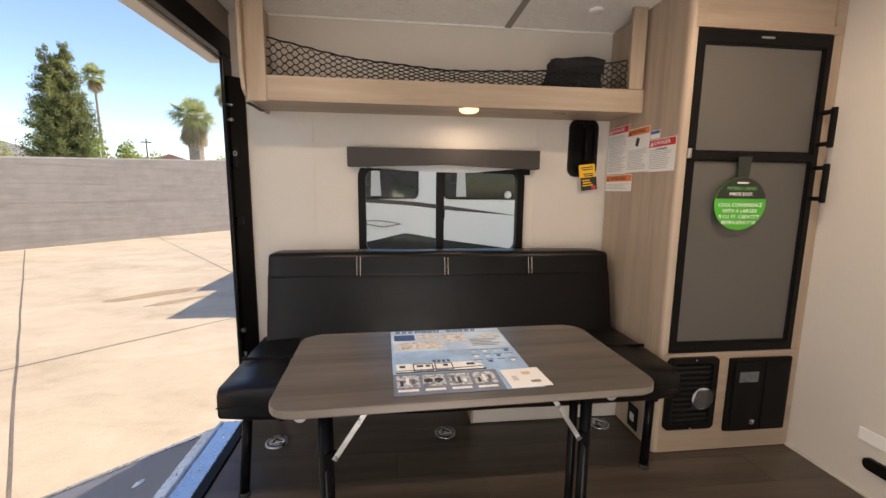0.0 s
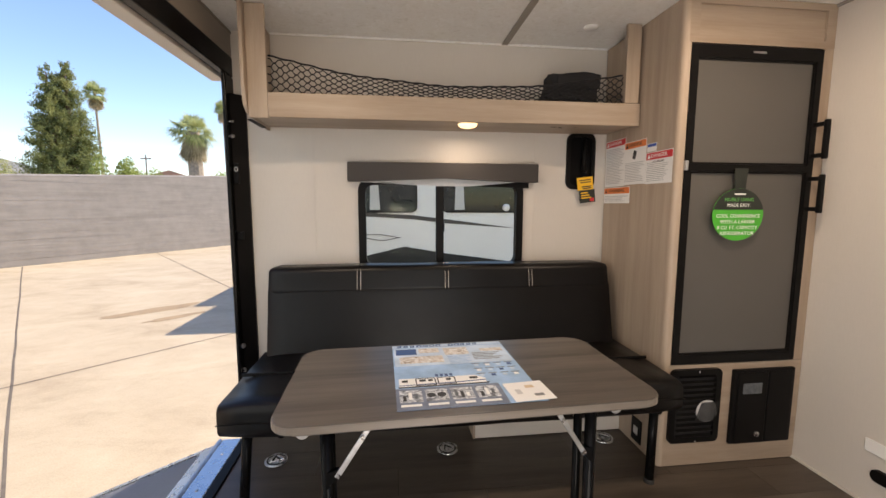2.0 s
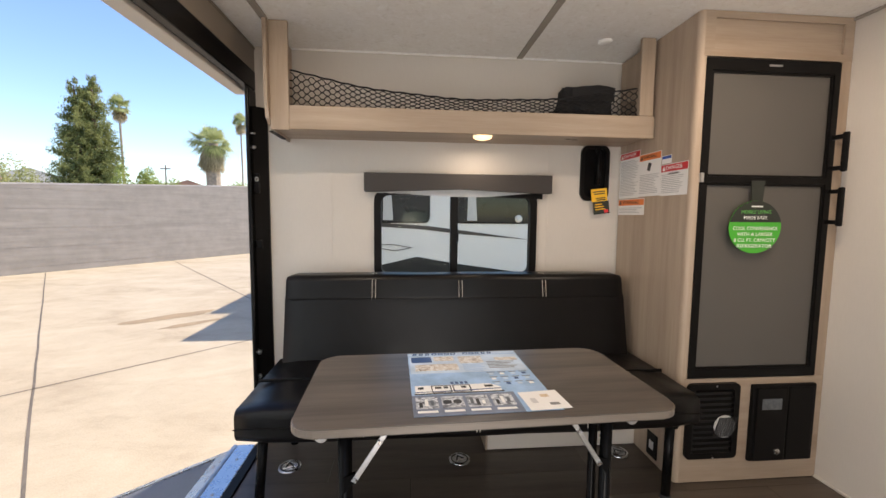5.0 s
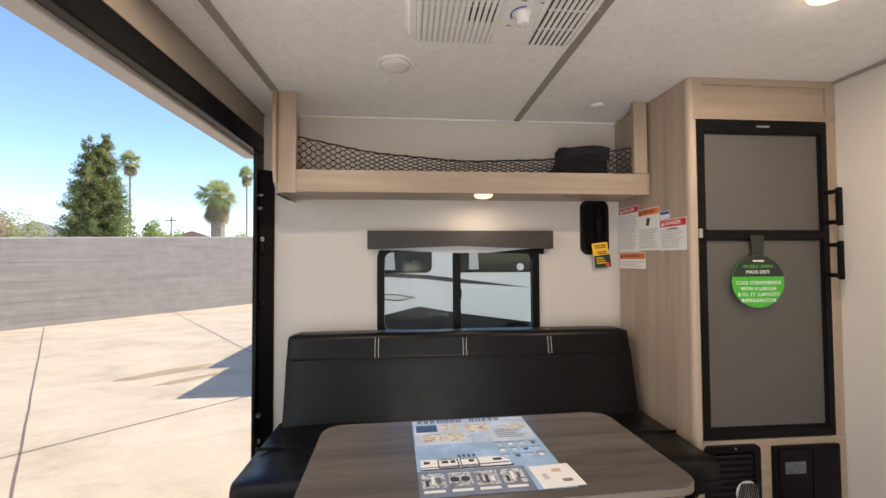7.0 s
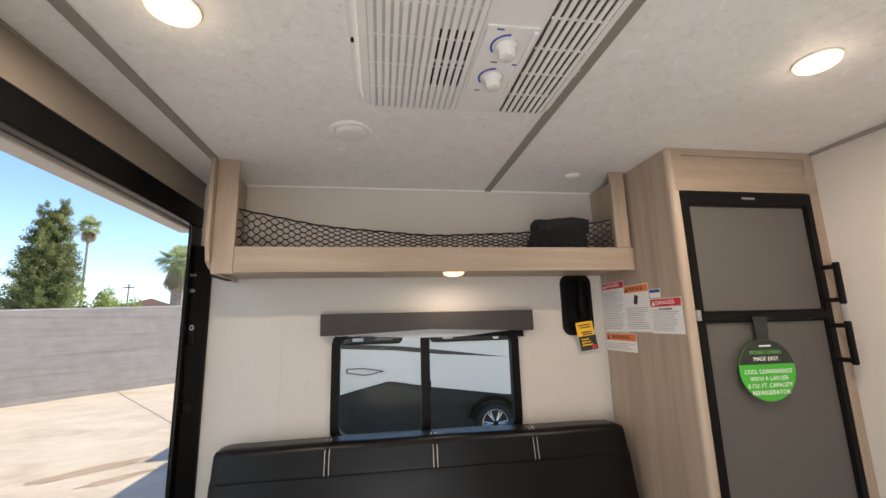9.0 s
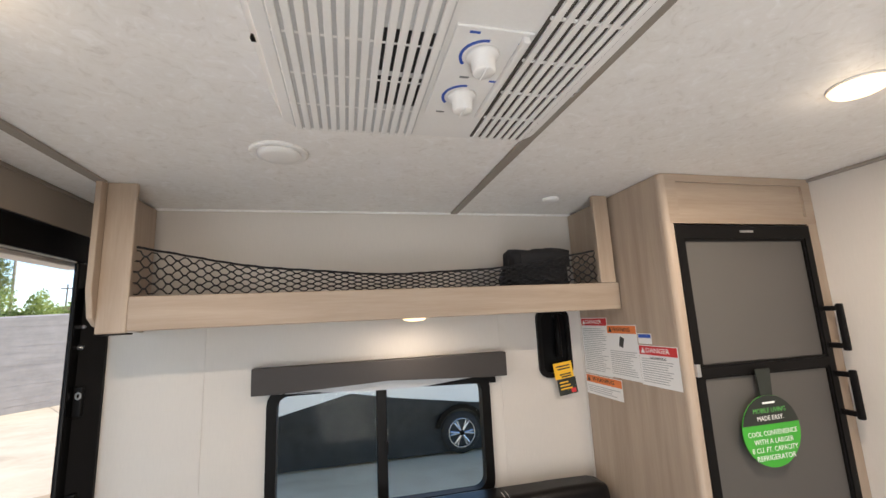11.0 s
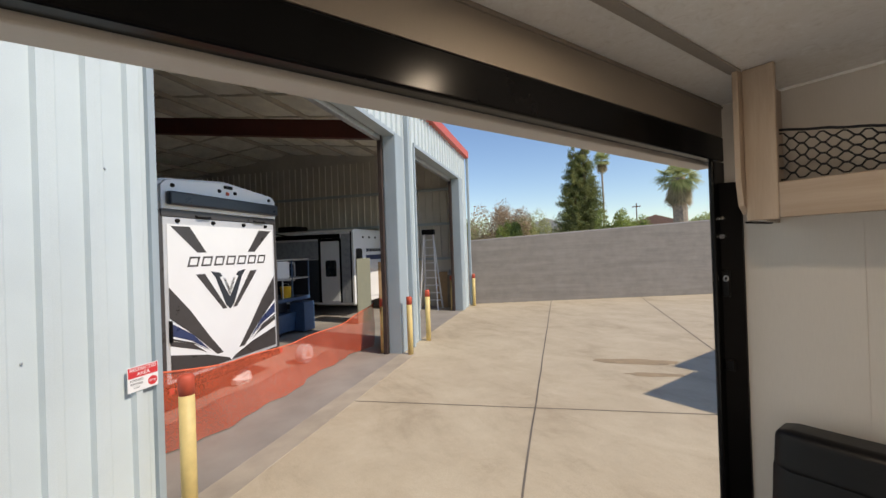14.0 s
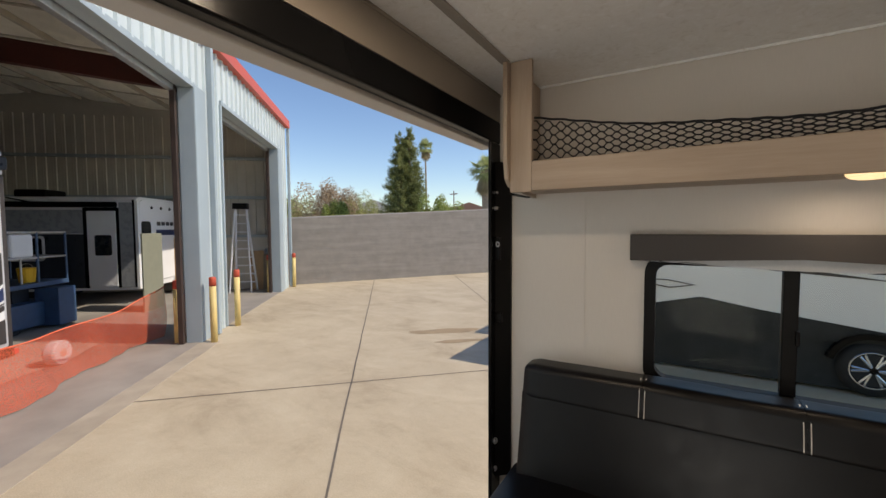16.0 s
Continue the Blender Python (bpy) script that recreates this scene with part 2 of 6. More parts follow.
def block_wall_mat():
    m, nt, b = base_mat("grey_block_wall", 0.9)
    v = coords(nt, (1, 1, 1))
    st = noise_tex(nt, coords(nt, (0.35, 0.5, 4.0)), 1.1, 7, 0.66, 0.4)
    med = noise_tex(nt, v, 2.4, 5, 0.6)
    fine = noise_tex(nt, v, 60, 3)
    c = ramp(nt, st, [(0.3, (0.185, 0.168, 0.148)), (0.7, (0.29, 0.265, 0.236))])
    c = mix(nt, 0.35, c, ramp(nt, med, [(0.3, (0.185, 0.168, 0.15)), (0.7, (0.315, 0.288, 0.258))]))
    nt.links.new(c, b.inputs["Base Color"])
    bump(nt, b, fine, 0.3, 0.003)
    return m


BLOCK = block_wall_mat()
CLAD = plain("pale_blue_grey_cladding", (0.54, 0.605, 0.615), 0.42, var=0.05, scale=1.2, relief=0.03)
CLAD_TRIM = plain("blue_grey_trim", (0.33, 0.39, 0.42), 0.45, var=0.06, scale=1.5)
# one lining in two tones: deep-bay shade and bay-mouth light put into the colour
LINING_SHADED = plain("shaded_shed_lining", (0.20, 0.19, 0.165), 0.7, var=0.12, scale=1.0)
LINING_LIT = plain("lit_shed_lining", (0.52, 0.50, 0.44), 0.7, var=0.10, scale=1.0)
INSUL = plain("white_roof_insulation", (0.87, 0.85, 0.76), 0.75, var=0.12, scale=1.5, relief=0.2)
PURLIN = plain("grey_purlin", (0.50, 0.47, 0.40), 0.7, var=0.2, scale=2)
REDSTEEL = plain("red_oxide_steel", (0.085, 0.02, 0.015), 0.6, var=0.2, scale=3)
GUIDE = plain("dark_brown_guide", (0.045, 0.028, 0.022), 0.6, var=0.3, scale=3)
REDTRIM = plain("red_eave_trim", (0.52, 0.095, 0.055), 0.45, var=0.08, scale=2)
BOLL_Y = plain("bollard_yellow", (0.66, 0.50, 0.20), 0.55, var=0.15, scale=5)
BOLL_R = plain("bollard_red_band", (0.50, 0.08, 0.04), 0.6, var=0.15, scale=5)
NET_OR = plain("orange_barrier_mesh", (0.72, 0.15, 0.07), 0.7, var=0.15, scale=3)


def open_weave():
    m, nt, b = base_mat("orange_open_weave", 0.7)
    b.inputs["Base Color"].default_value = (0.66, 0.12, 0.05, 1)
    v = coords(nt, (1, 1, 1))
    hole = nt.nodes.new("ShaderNodeTexVoronoi")
    hole.inputs["Scale"].default_value = 80
    nt.links.new(v, hole.inputs["Vector"])
    c = ramp(nt, hole.outputs["Distance"], [(0.25, (0.34, 0.34, 0.34)), (0.62, (0.60, 0.60, 0.60))])
    nt.links.new(c, b.inputs["Alpha"])
    return m


NET_SHEET = open_weave()
GEL = plain("white_gelcoat", (0.80, 0.81, 0.82), 0.22, var=0.03, scale=1.0, relief=0)
GEL_GREY = plain("grey_gelcoat", (0.30, 0.32, 0.34), 0.28, var=0.05, relief=0)
ALU = plain("satin_aluminium_frame", (0.60, 0.61, 0.63), 0.45, 0.3, var=0.05, scale=4)
LADDER = plain("dull_aluminium", (0.72, 0.73, 0.74), 0.5, 0.1, var=0.08, scale=4)
GRAPH = plain("charcoal_graphic_vinyl", (0.055, 0.05, 0.05), 0.3, var=0.1, relief=0)
NAVYV = plain("navy_graphic_vinyl", (0.03, 0.045, 0.12), 0.3, var=0.15, relief=0)
DARKBODY = plain("dark_navy_body", (0.03, 0.035, 0.045), 0.3, var=0.1, relief=0)
MATTEDARK = plain("matte_charcoal_panel", (0.035, 0.036, 0.036), 0.7, var=0.2, spec=0.2, relief=0)
RUBBER = plain("tyre_rubber", (0.022, 0.022, 0.022), 0.8, var=0.15, relief=0.2)
ALLOY = plain("alloy_wheel", (0.72, 0.72, 0.74), 0.25, 0.9, var=0.05)
BLUEP = plain("blue_machine_paint", (0.035, 0.075, 0.15), 0.45, var=0.15)
CARDB = plain("cardboard", (0.42, 0.28, 0.15), 0.8, var=0.12)
BROWNP = plain("brown_panel_board", (0.24, 0.20, 0.15), 0.7, var=0.12)
OLIVE = plain("olive_board", (0.22, 0.22, 0.16), 0.7, var=0.08)
BARK = plain("bark", (0.16, 0.105, 0.07), 0.9, var=0.35, scale=8, relief=0.5)
PALMBARK = plain("palm_trunk", (0.30, 0.25, 0.19), 0.9, var=0.3, scale=6, relief=0.5)
NEEDLE = leaf_mat("redwood_needles", (0.085, 0.12, 0.045), (0.40, 0.41, 0.16))
PALMLEAF = leaf_mat("palm_fronds", (0.24, 0.30, 0.12), (0.58, 0.60, 0.30))
PALMDRY = leaf_mat("dry_palm_skirt", (0.28, 0.25, 0.15), (0.62, 0.53, 0.36))
SHRUB = leaf_mat("shrub_leaves", (0.17, 0.23, 0.06), (0.48, 0.53, 0.17))
SHRUB_Y = leaf_mat("pale_green_leaves", (0.30, 0.32, 0.13), (0.60, 0.60, 0.30))
SHRUB_R = leaf_mat("reddish_shrub_leaves", (0.34, 0.25, 0.16), (0.60, 0.47, 0.33))
ROOFT = plain("terracotta_roof", (0.35, 0.20, 0.14), 0.8, var=0.2)
STUCCO = plain("grey_stucco", (0.55, 0.53, 0.50), 0.85, var=0.06)


# ---- building helpers ----
def thing(name, at, label, category, group="", kind=""):
    """An Empty that carries the parts of a thing; at is its base, or a pose for things built in their own axes."""
    e = new(name)
    if isinstance(at, Matrix):
        e.matrix_basis = at
        e["own"] = 1
    else:
        e.location = at
    e.empty_display_size = 0.05
    return tagged(e, label, category, group, kind)


def finish(ob, parent, label=""):
    if parent is not None:
        ob.parent = parent
        if parent.type == 'EMPTY' and "own" not in parent:
            ob.matrix_parent_inverse = parent.matrix_basis.inverted()
    if label:
        ob["label"] = label
    return ob


def part(name, bm, material, parent=None, label="", smooth=False):
    me = bpy.data.meshes.new(name)
    bmesh.ops.recalc_face_normals(bm, faces=bm.faces)
    if smooth:
        for f in bm.faces:
            f.smooth = True
    bm.to_mesh(me)
    bm.free()
    me.materials.append(material)
    return finish(new(name, me), parent, label)


def B(*boxes, bevel=0.0, seg=2):
    """A bmesh of boxes (x0, x1, y0, y1, z0, z1), with rounded edges."""
    bm = bmesh.new()
    for x0, x1, y0, y1, z0, z1 in boxes:
        vs = [bm.verts.new((x, y, z)) for x in (x0, x1) for y in (y0, y1) for z in (z0, z1)]
        for q in ((0, 1, 3, 2), (4, 6, 7, 5), (0, 4, 5, 1), (2, 3, 7, 6), (0, 2, 6, 4), (1, 5, 7, 3)):
            bm.faces.new([vs[i] for i in q])
    if bevel:
        bmesh.ops.bevel(bm, geom=bm.edges[:], offset=bevel, segments=seg, affect='EDGES', profile=0.5)
    return bm


def prism(outline, axis, a, b, bevel=0.0, seg=2):
    """An outline of 2D points pushed from a to b along an axis ('x', 'y' or 'z')."""
    bm = bmesh.new()

    def p(u, v, w):
        return {'x': (w, u, v), 'y': (u, w, v), 'z': (u, v, w)}[axis]
    lo = [bm.verts.new(p(u, v, a)) for u, v in outline]
    hi = [bm.verts.new(p(u, v, b)) for u, v in outline]
    n = len(lo)
    bm.faces.new(lo)
    bm.faces.new(hi[::-1])
    for i in range(n):
        bm.faces.new((lo[i], lo[(i + 1) % n], hi[(i + 1) % n], hi[i]))
    if bevel:
        bmesh.ops.bevel(bm, geom=bm.edges[:], offset=bevel, segments=seg, affect='EDGES', profile=0.5)
    return bm


def rrect(x0, x1, y0, y1, r, n=6):
    pts = []
    for cx, cy, a0 in ((x1 - r, y1 - r, 0), (x0 + r, y1 - r, 90), (x0 + r, y0 + r, 180), (x1 - r, y0 + r, 270)):
        for i in range(n + 1):
            a = radians(a0 + 90 * i / n)
            pts.append((cx + r * math.cos(a), cy + r * math.sin(a)))
    return pts


def ring_prism(outer, inner, axis, a, b):
    """A frame between two outlines with the same number of points."""
    bm = bmesh.new()

    def p(u, v, w):
        return {'x': (w, u, v), 'y': (u, w, v), 'z': (u, v, w)}[axis]
    rows = [[bm.verts.new(p(u, v, w)) for u, v in o] for w in (a, b) for o in (outer, inner)]
    n = len(outer)
    for i in range(n):
        j = (i + 1) % n
        bm.faces.new((rows[0][i], rows[0][j], rows[1][j], rows[1][i]))
        bm.faces.new((rows[2][i], rows[3][i], rows[3][j], rows[2][j]))
        bm.faces.new((rows[0][i], rows[2][i], rows[2][j], rows[0][j]))
        bm.faces.new((rows[1][i], rows[1][j], rows[3][j], rows[3][i]))
    return bm


def tube(points, r, n=8, closed=False):
    """A round bar along a line of points."""
    bm = bmesh.new()
    pts = [Vector(p) for p in points]
    rings = []
    up = None
    for i, p in enumerate(pts):
        if closed:
            d = pts[(i + 1) % len(pts)] - pts[i - 1]
        else:
            d = pts[min(i + 1, len(pts) - 1)] - pts[max(i - 1, 0)]
        d.normalize()
        if up is None:
            up = d.orthogonal().normalized()
        up = (up - d * up.dot(d)).normalized()
        side = d.cross(up)
        rad = r[i] if isinstance(r, (list, tuple)) else r
        rings.append([bm.verts.new(p + (up * math.cos(a) + side * math.sin(a)) * rad) for a in (2 * math.pi * k / n for k in range(n))])
    cnt = len(rings)
    for i in range(cnt if closed else cnt - 1):
        for k in range(n):
            bm.faces.new((rings[i][k], rings[i][(k + 1) % n], rings[(i + 1) % cnt][(k + 1) % n], rings[(i + 1) % cnt][k]))
    if not closed:
        bm.faces.new(rings[0][::-1])
        bm.faces.new(rings[-1])
    return bm


def lathe(profile, center, axis='z', n=24):
    """A turned shape from (radius, height) pairs round a centre."""
    bm = bmesh.new()
    c = Vector(center)
    rows = []
    for r, h in profile:
        row = []
        for k in range(n):
            a = 2 * math.pi * k / n
            u, v = r * math.cos(a), r * math.sin(a)
            row.append(bm.verts.new(c + Vector({'z': (u, v, h), 'y': (u, h, v), 'x': (h, u, v)}[axis])))
        rows.append(row)
    for i in range(len(rows) - 1):
        for k in range(n):
            bm.faces.new((rows[i][k], rows[i][(k + 1) % n], rows[i + 1][(k + 1) % n], rows[i + 1][k]))
    bm.faces.new(rows[0][::-1])
    bm.faces.new(rows[-1])
    return bm


def join(*bms):
    out = bmesh.new()
    for bm in bms:
        me = bpy.data.meshes.new("tmp")
        bm.to_mesh(me)
        bm.free()
        out.from_mesh(me)
        bpy.data.meshes.remove(me)
    return out


def moved(bm, m):
    bm.transform(m)
    return bm


def text(name, words, size, m, material, parent=None, depth=0.0008, width=None):
    """Raised lettering with the built-in font, centred at the pose m, turned into a mesh."""
    cu = bpy.data.curves.new(name, 'FONT')
    cu.body, cu.size, cu.extrude = words, size, depth
    cu.align_x, cu.align_y = 'CENTER', 'CENTER'
    cu.resolution_u = 2
    ob = bpy.data.objects.new("tmp_text", cu)
    scene.collection.objects.link(ob)
    dg = bpy.context.evaluated_depsgraph_get()
    me = bpy.data.meshes.new_from_object(ob.evaluated_get(dg))
    bpy.data.objects.remove(ob)
    bpy.data.curves.remove(cu)
    me.name = name
    if width and len(me.vertices):
        xs = [v.co.x for v in me.vertices]
        k = width / max(1e-6, max(xs) - min(xs))
        me.transform(Matrix.Diagonal((k, 1, 1, 1)))
    me.transform(m)
    me.materials.clear()
    me.materials.append(material)
    return finish(new(name, me), parent)


def quads(name, centers, sizes, tilt, material, parent=None, label="", seed=1, aspect=0.5, droop=None):
    """Many small leaf clumps as bent quads in random directions, in one mesh."""
    rng = np.random.default_rng(seed)
    n = len(centers)
    c = np.asarray(centers, float)
    s = np.asarray(sizes, float).reshape(-1, 1)
    u = rng.normal(size=(n, 3)) * np.array([1, 1, tilt])
    u /= np.linalg.norm(u, axis=1, keepdims=True)
    if droop is not None:
        u = u + droop
        u /= np.linalg.norm(u, axis=1, keepdims=True)
    w = np.cross(u, rng.normal(size=(n, 3)))
    w /= np.linalg.norm(w, axis=1, keepdims=True) + 1e-9
    v = np.stack([c - u * s, c + w * s * aspect, c + u * s, c - w * s * aspect], 1).reshape(-1, 3)
    f = np.arange(4 * n).reshape(-1, 4)
    me = bpy.data.meshes.new(name)
    me.from_pydata(v.tolist(), [], f.tolist())
    me.materials.append(material)
    return finish(new(name, me), parent, label)


def struct(name, bm, material, label, category="", smooth=False):
    return tagged(part(name, bm, material, None, "", smooth), label, category or name.split("_")[0], "", "structure")

# ---- trailer interior: the shell ----
WY, CZ, XR, XW, YB = 2.395, 2.045, -0.55, 2.12, -0.15   # sofa wall, ceiling, rear frame, partition, door side


def holed_wall(x0, x1, z0, z1, hx0, hx1, hz0, hz1, y0, y1):
    return B((x0, hx0, y0, y1, z0, z1), (hx1, x1, y0, y1, z0, z1), (hx0, hx1, y0, y1, z0, hz0), (hx0, hx1, y0, y1, hz1, z1))


struct("wall_side", holed_wall(-0.568, XW + 0.06, -0.05, 2.10, 0.075, 0.935, 0.855, 1.322, WY, WY + 0.05), WALL, "beige linen-look vinyl side wall with a window opening", "wall")
struct("wall_partition", B((XW, XW + 0.05, YB, WY, -0.05, 2.10)), WALL, "beige linen-look vinyl partition wall beside the fridge", "wall")
# the door-side wall is unseen; its doorway is assumed, cut to admit light
struct("wall_door_side", holed_wall(-0.568, XW, -0.05, 2.10, 0.0, 1.1, 0.0, 1.95, YB - 0.05, YB), WALL, "unseen beige vinyl wall with an assumed open doorway", "wall")
struct("ceiling", B((-0.62, XW + 0.05, YB, WY, CZ, CZ + 0.06)), CEIL, "off-white padded vinyl ceiling panel", "ceiling")
struct("roof", B((-0.72, XW + 0.10, YB - 0.06, WY + 0.06, CZ + 0.10, CZ + 0.16)), GEL, "white trailer roof skin", "roof")
struct("floor_base", B((-0.55, XW, YB, WY, -0.06, -0.006)), DARKGAP, "dark subfloor under the vinyl planks", "floor")
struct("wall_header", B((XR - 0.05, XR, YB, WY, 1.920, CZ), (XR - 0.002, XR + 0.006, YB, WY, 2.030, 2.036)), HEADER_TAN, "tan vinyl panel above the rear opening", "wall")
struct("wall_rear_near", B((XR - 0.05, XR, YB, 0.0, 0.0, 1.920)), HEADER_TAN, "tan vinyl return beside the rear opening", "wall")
for nm, x in (("trim_1", -0.39), ("trim_2", 0.831)):
    struct(nm, B((x - 0.016, x + 0.016, YB, WY - 0.002 if x > 0 else 2.07, CZ - 0.008, CZ - 0.001), bevel=0.002), STRIP, "taupe plastic seam strip along the ceiling", "trim")
struct("trim_3", B((XW - 0.012, XW - 0.001, YB, 1.815, CZ - 0.014, CZ - 0.001), bevel=0.003), STRIP, "taupe corner strip between ceiling and partition", "trim")
for nm, x in (("trim_4", -0.175), ("trim_5", 1.016)):
    struct(nm, B((x - 0.005, x + 0.005, WY - 0.0022, WY, 0.3, 1.57)), WALL, "thin vinyl seam batten on the side wall", "trim")
struct("trim_6", B((1.418, 1.424, WY - 0.008, WY, 0.0, 1.57), bevel=0.002), WALL, "beige corner bead where cabinet meets wall", "trim")
struct("trim_7", B((-0.39, 1.425, WY - 0.010, WY, CZ - 0.010, CZ - 0.001), bevel=0.003), CEIL, "pale cove bead at the ceiling edge", "trim")
struct("trim_8", B((XW - 0.008, XW, YB, 1.815, 0.0, 0.012), bevel=0.002), WALL, "beige bead at the foot of the partition", "trim")

# rear opening: black steel frame and pale outer flange
fr = thing("rear_door_frame", (XR, 2.3, 0), "black powder-coated steel frame of the open rear ramp doorway", "door frame")
part("header_beam", B((-0.59, XR + 0.004, 0.0, WY - 0.001, 1.822, 1.918), bevel=0.006), BLACK, fr)
part("outer_flange", B((-0.66, -0.594, 0.0, WY + 0.03, 1.811, 1.885), bevel=0.004), WALL, fr, "pale outer flange of the rear frame")
part("jamb", B((-0.562, XR + 0.004, 2.290, WY - 0.001, 0.004, 1.820), bevel=0.006), BLACK, fr)
part("jamb", B((-0.566, XR + 0.004, -0.10, 0.0, 0.004, 1.820), bevel=0.006), BLACK, fr)
part("latch_track", prism([(-0.546, 2.335), (-0.49, 2.380), (-0.49, WY - 0.0015), (-0.546, WY - 0.0015)], 'z', 0.30, 1.735), BLACKPL, fr)
part("seal", B((-0.582, -0.568, 2.335, 2.36, 0.0, 1.820), bevel=0.004), RUBBER, fr, "rubber door seal")
for z in (1.60, 1.53):
    part("bolt", lathe([(0.008, 0), (0.008, 0.012), (0.004, 0.018)], (-0.548, 2.33, z), 'x', 10), CHROME, fr)
lt = part("latch", B((-0.546, -0.520, 2.325, 2.345, 1.30, 1.40), bevel=0.004), BLACKPL, fr, "black latch body with a chrome eye")
part("latch_eye", tube([(-0.53 + 0.007 * math.cos(a), 2.325, 1.37 + 0.010 * math.sin(a)) for a in (2 * math.pi * k / 12 for k in range(12))], 0.003, 6, True), STEEL, lt)
part("latch", B((-0.546, -0.515, 2.33, 2.352, 1.02, 1.06), bevel=0.004), BLACKPL, fr)
part("bolt", lathe([(0.014, 0), (0.014, 0.008), (0.007, 0.014)], (-0.548, 2.33, 0.47), 'x', 12), CHROME, fr)
part("bolt", lathe([(0.012, 0), (0.012, 0.008), (0.006, 0.012)], (-0.548, 2.33, 0.34), 'x', 12), CHROME, fr)

# threshold and ramp
sill = thing("door_threshold", (-0.6, 1.1, 0), "worn aluminium and black rubber threshold at the rear opening", "threshold")
part("rubber_strip", B((-0.548, -0.505, 0.0, 2.26, 0.001, 0.010), bevel=0.003), BLACKPL, sill)
part("hinge_plate", B((-0.64, -0.552, 0.0, 2.26, -0.012, 0.004), bevel=0.003), CHROME, sill)
part("hinge_tube", tube([(-0.655, 0.0, -0.008), (-0.655, 2.26, -0.008)], 0.014, 10), STEEL, sill)
for k in range(9):
    part("screw", lathe([(0.007, 0), (0.006, 0.003), (0.002, 0.0045)], (-0.595, 0.13 + 0.25 * k, 0.004), 'z', 8), STEEL, sill)
ramp_ang = math.atan2(0.70, 1.80)
rm = Matrix.Translation((-0.67, 1.13, -0.02)) @ Matrix.Rotation(-ramp_ang, 4, 'Y') @ Matrix.Rotation(math.pi, 4, 'Z')
rp = thing("ramp_door", rm, "lowered grey ramp door with aluminium edges resting on concrete", "ramp")
part("deck", B((0.02, 1.93, -1.10, 1.10, -0.045, -0.003), bevel=0.004), plain("ramp_deck", (0.17, 0.18, 0.20), 0.6, var=0.12, scale=5, grain=120, relief=0.3), rp)
for y in (-1.125, 1.103):
    part("edge_rail", B((0.0, 1.95, y, y + 0.022, -0.05, 0.004), bevel=0.003), CHROME, rp)
part("hinge_rail", B((0.0, 0.07, -1.10, 1.10, -0.002, 0.004), bevel=0.002), CHROME, rp)
for k in range(10):
    part("rivet", lathe([(0.009, 0.004), (0.007, 0.008), (0.002, 0.010)], (0.035, -1.0 + k * 0.22, 0), 'z', 8), STEEL, rp)
for k in range(3):
    part("tie_ring", lathe([(0.025, -0.003), (0.025, 0.001), (0.012, 0.003)], (0.25 + 0.5 * k, -0.85, 0), 'z', 14), CHROME, rp)

# ---- window with valance ----
wd = thing("window_1", (0.505, WY, 0.84), "black-framed sliding trailer window with tinted glass", "window", "", "structure")
part("window_frame", ring_prism(rrect(0.052, 0.950, 0.832, 1.340, 0.07), rrect(0.090, 0.912, 0.872, 1.302, 0.045), 'y', WY - 0.014, WY + 0.03), BLACKPL, wd)
part("mullion", B((0.466, 0.508, WY - 0.010, WY + 0.026, 0.874, 1.300), bevel=0.004), BLACKPL, wd)
for x0, x1, y in ((0.090, 0.468, WY + 0.012), (0.506, 0.912, WY + 0.018)):
    g = part("pane", B((x0, x1, y, y + 0.004, 0.870, 1.304)), GLASS, wd)
    g.visible_shadow = False
part("latch", B((0.499, 0.511, WY - 0.024, WY - 0.010, 1.05, 1.10), bevel=0.003), BLACKPL, wd)
val = thing("window_valance", (0.51, WY, 1.32), "charcoal vinyl window valance with a crooked pale pull-down shade", "valance")
part("cornice", prism([(0.004, 1.318), (0.09, 1.318), (0.512, 1.336), (0.945, 1.318), (1.018, 1.318), (1.018, 1.416), (0.004, 1.416)], 'y', 2.338, WY - 0.001, bevel=0.003), VALANCE, val)
part("shade", prism([(0.07, 1.340), (0.955, 1.340), (0.955, 1.310), (0.62, 1.296), (0.45, 1.297), (0.07, 1.314)], 'y', 2.375, 2.379), GREYPL, val, "pale folded shade cloth")
part("bottom_rail", prism([(0.66, 1.2965), (0.975, 1.288), (0.975, 1.318), (0.90, 1.319)], 'y', 2.3705, 2.3745), BLACKPL, val, "black tilted shade rail")
part("pull_cord", tube([(0.10, 2.372, 1.316), (0.14, 2.370, 1.309), (0.19, 2.372, 1.313), (0.25, 2.372, 1.308)], 0.0012, 5), BLACKPL, val)

# ---- overhead shelf with net ----
sh = thing("overhead_shelf", (0.5, WY, 1.575), "light oak overhead shelf with an open net front", "shelf")
FY = 2.080
part("bottom_board", B((-0.385, 1.424, FY + 0.018, WY - 0.001, 1.588, 1.602), bevel=0.002), OAK_H, sh)
part("front_rail", B((-0.296, 1.423, FY, FY + 0.018, 1.576, 1.682), bevel=0.004), OAK_H, sh)
part("end_panel", prism([(FY - 0.03, CZ - 0.002), (FY - 0.03, 1.70), (FY - 0.012, 1.62), (FY + 0.02, 1.595), (WY - 0.001, 1.570), (WY - 0.001, CZ - 0.002)], 'x', -0.395, -0.378, bevel=0.003), OAK_V, sh)
part("stile", B((-0.378, -0.296, FY, FY + 0.018, 1.572, CZ - 0.002), bevel=0.004), OAK_V, sh)
part("stile", B((1.340, 1.408, FY - 0.004, FY + 0.018, 1.682, CZ - 0.002), bevel=0.003), OAK_V, sh)
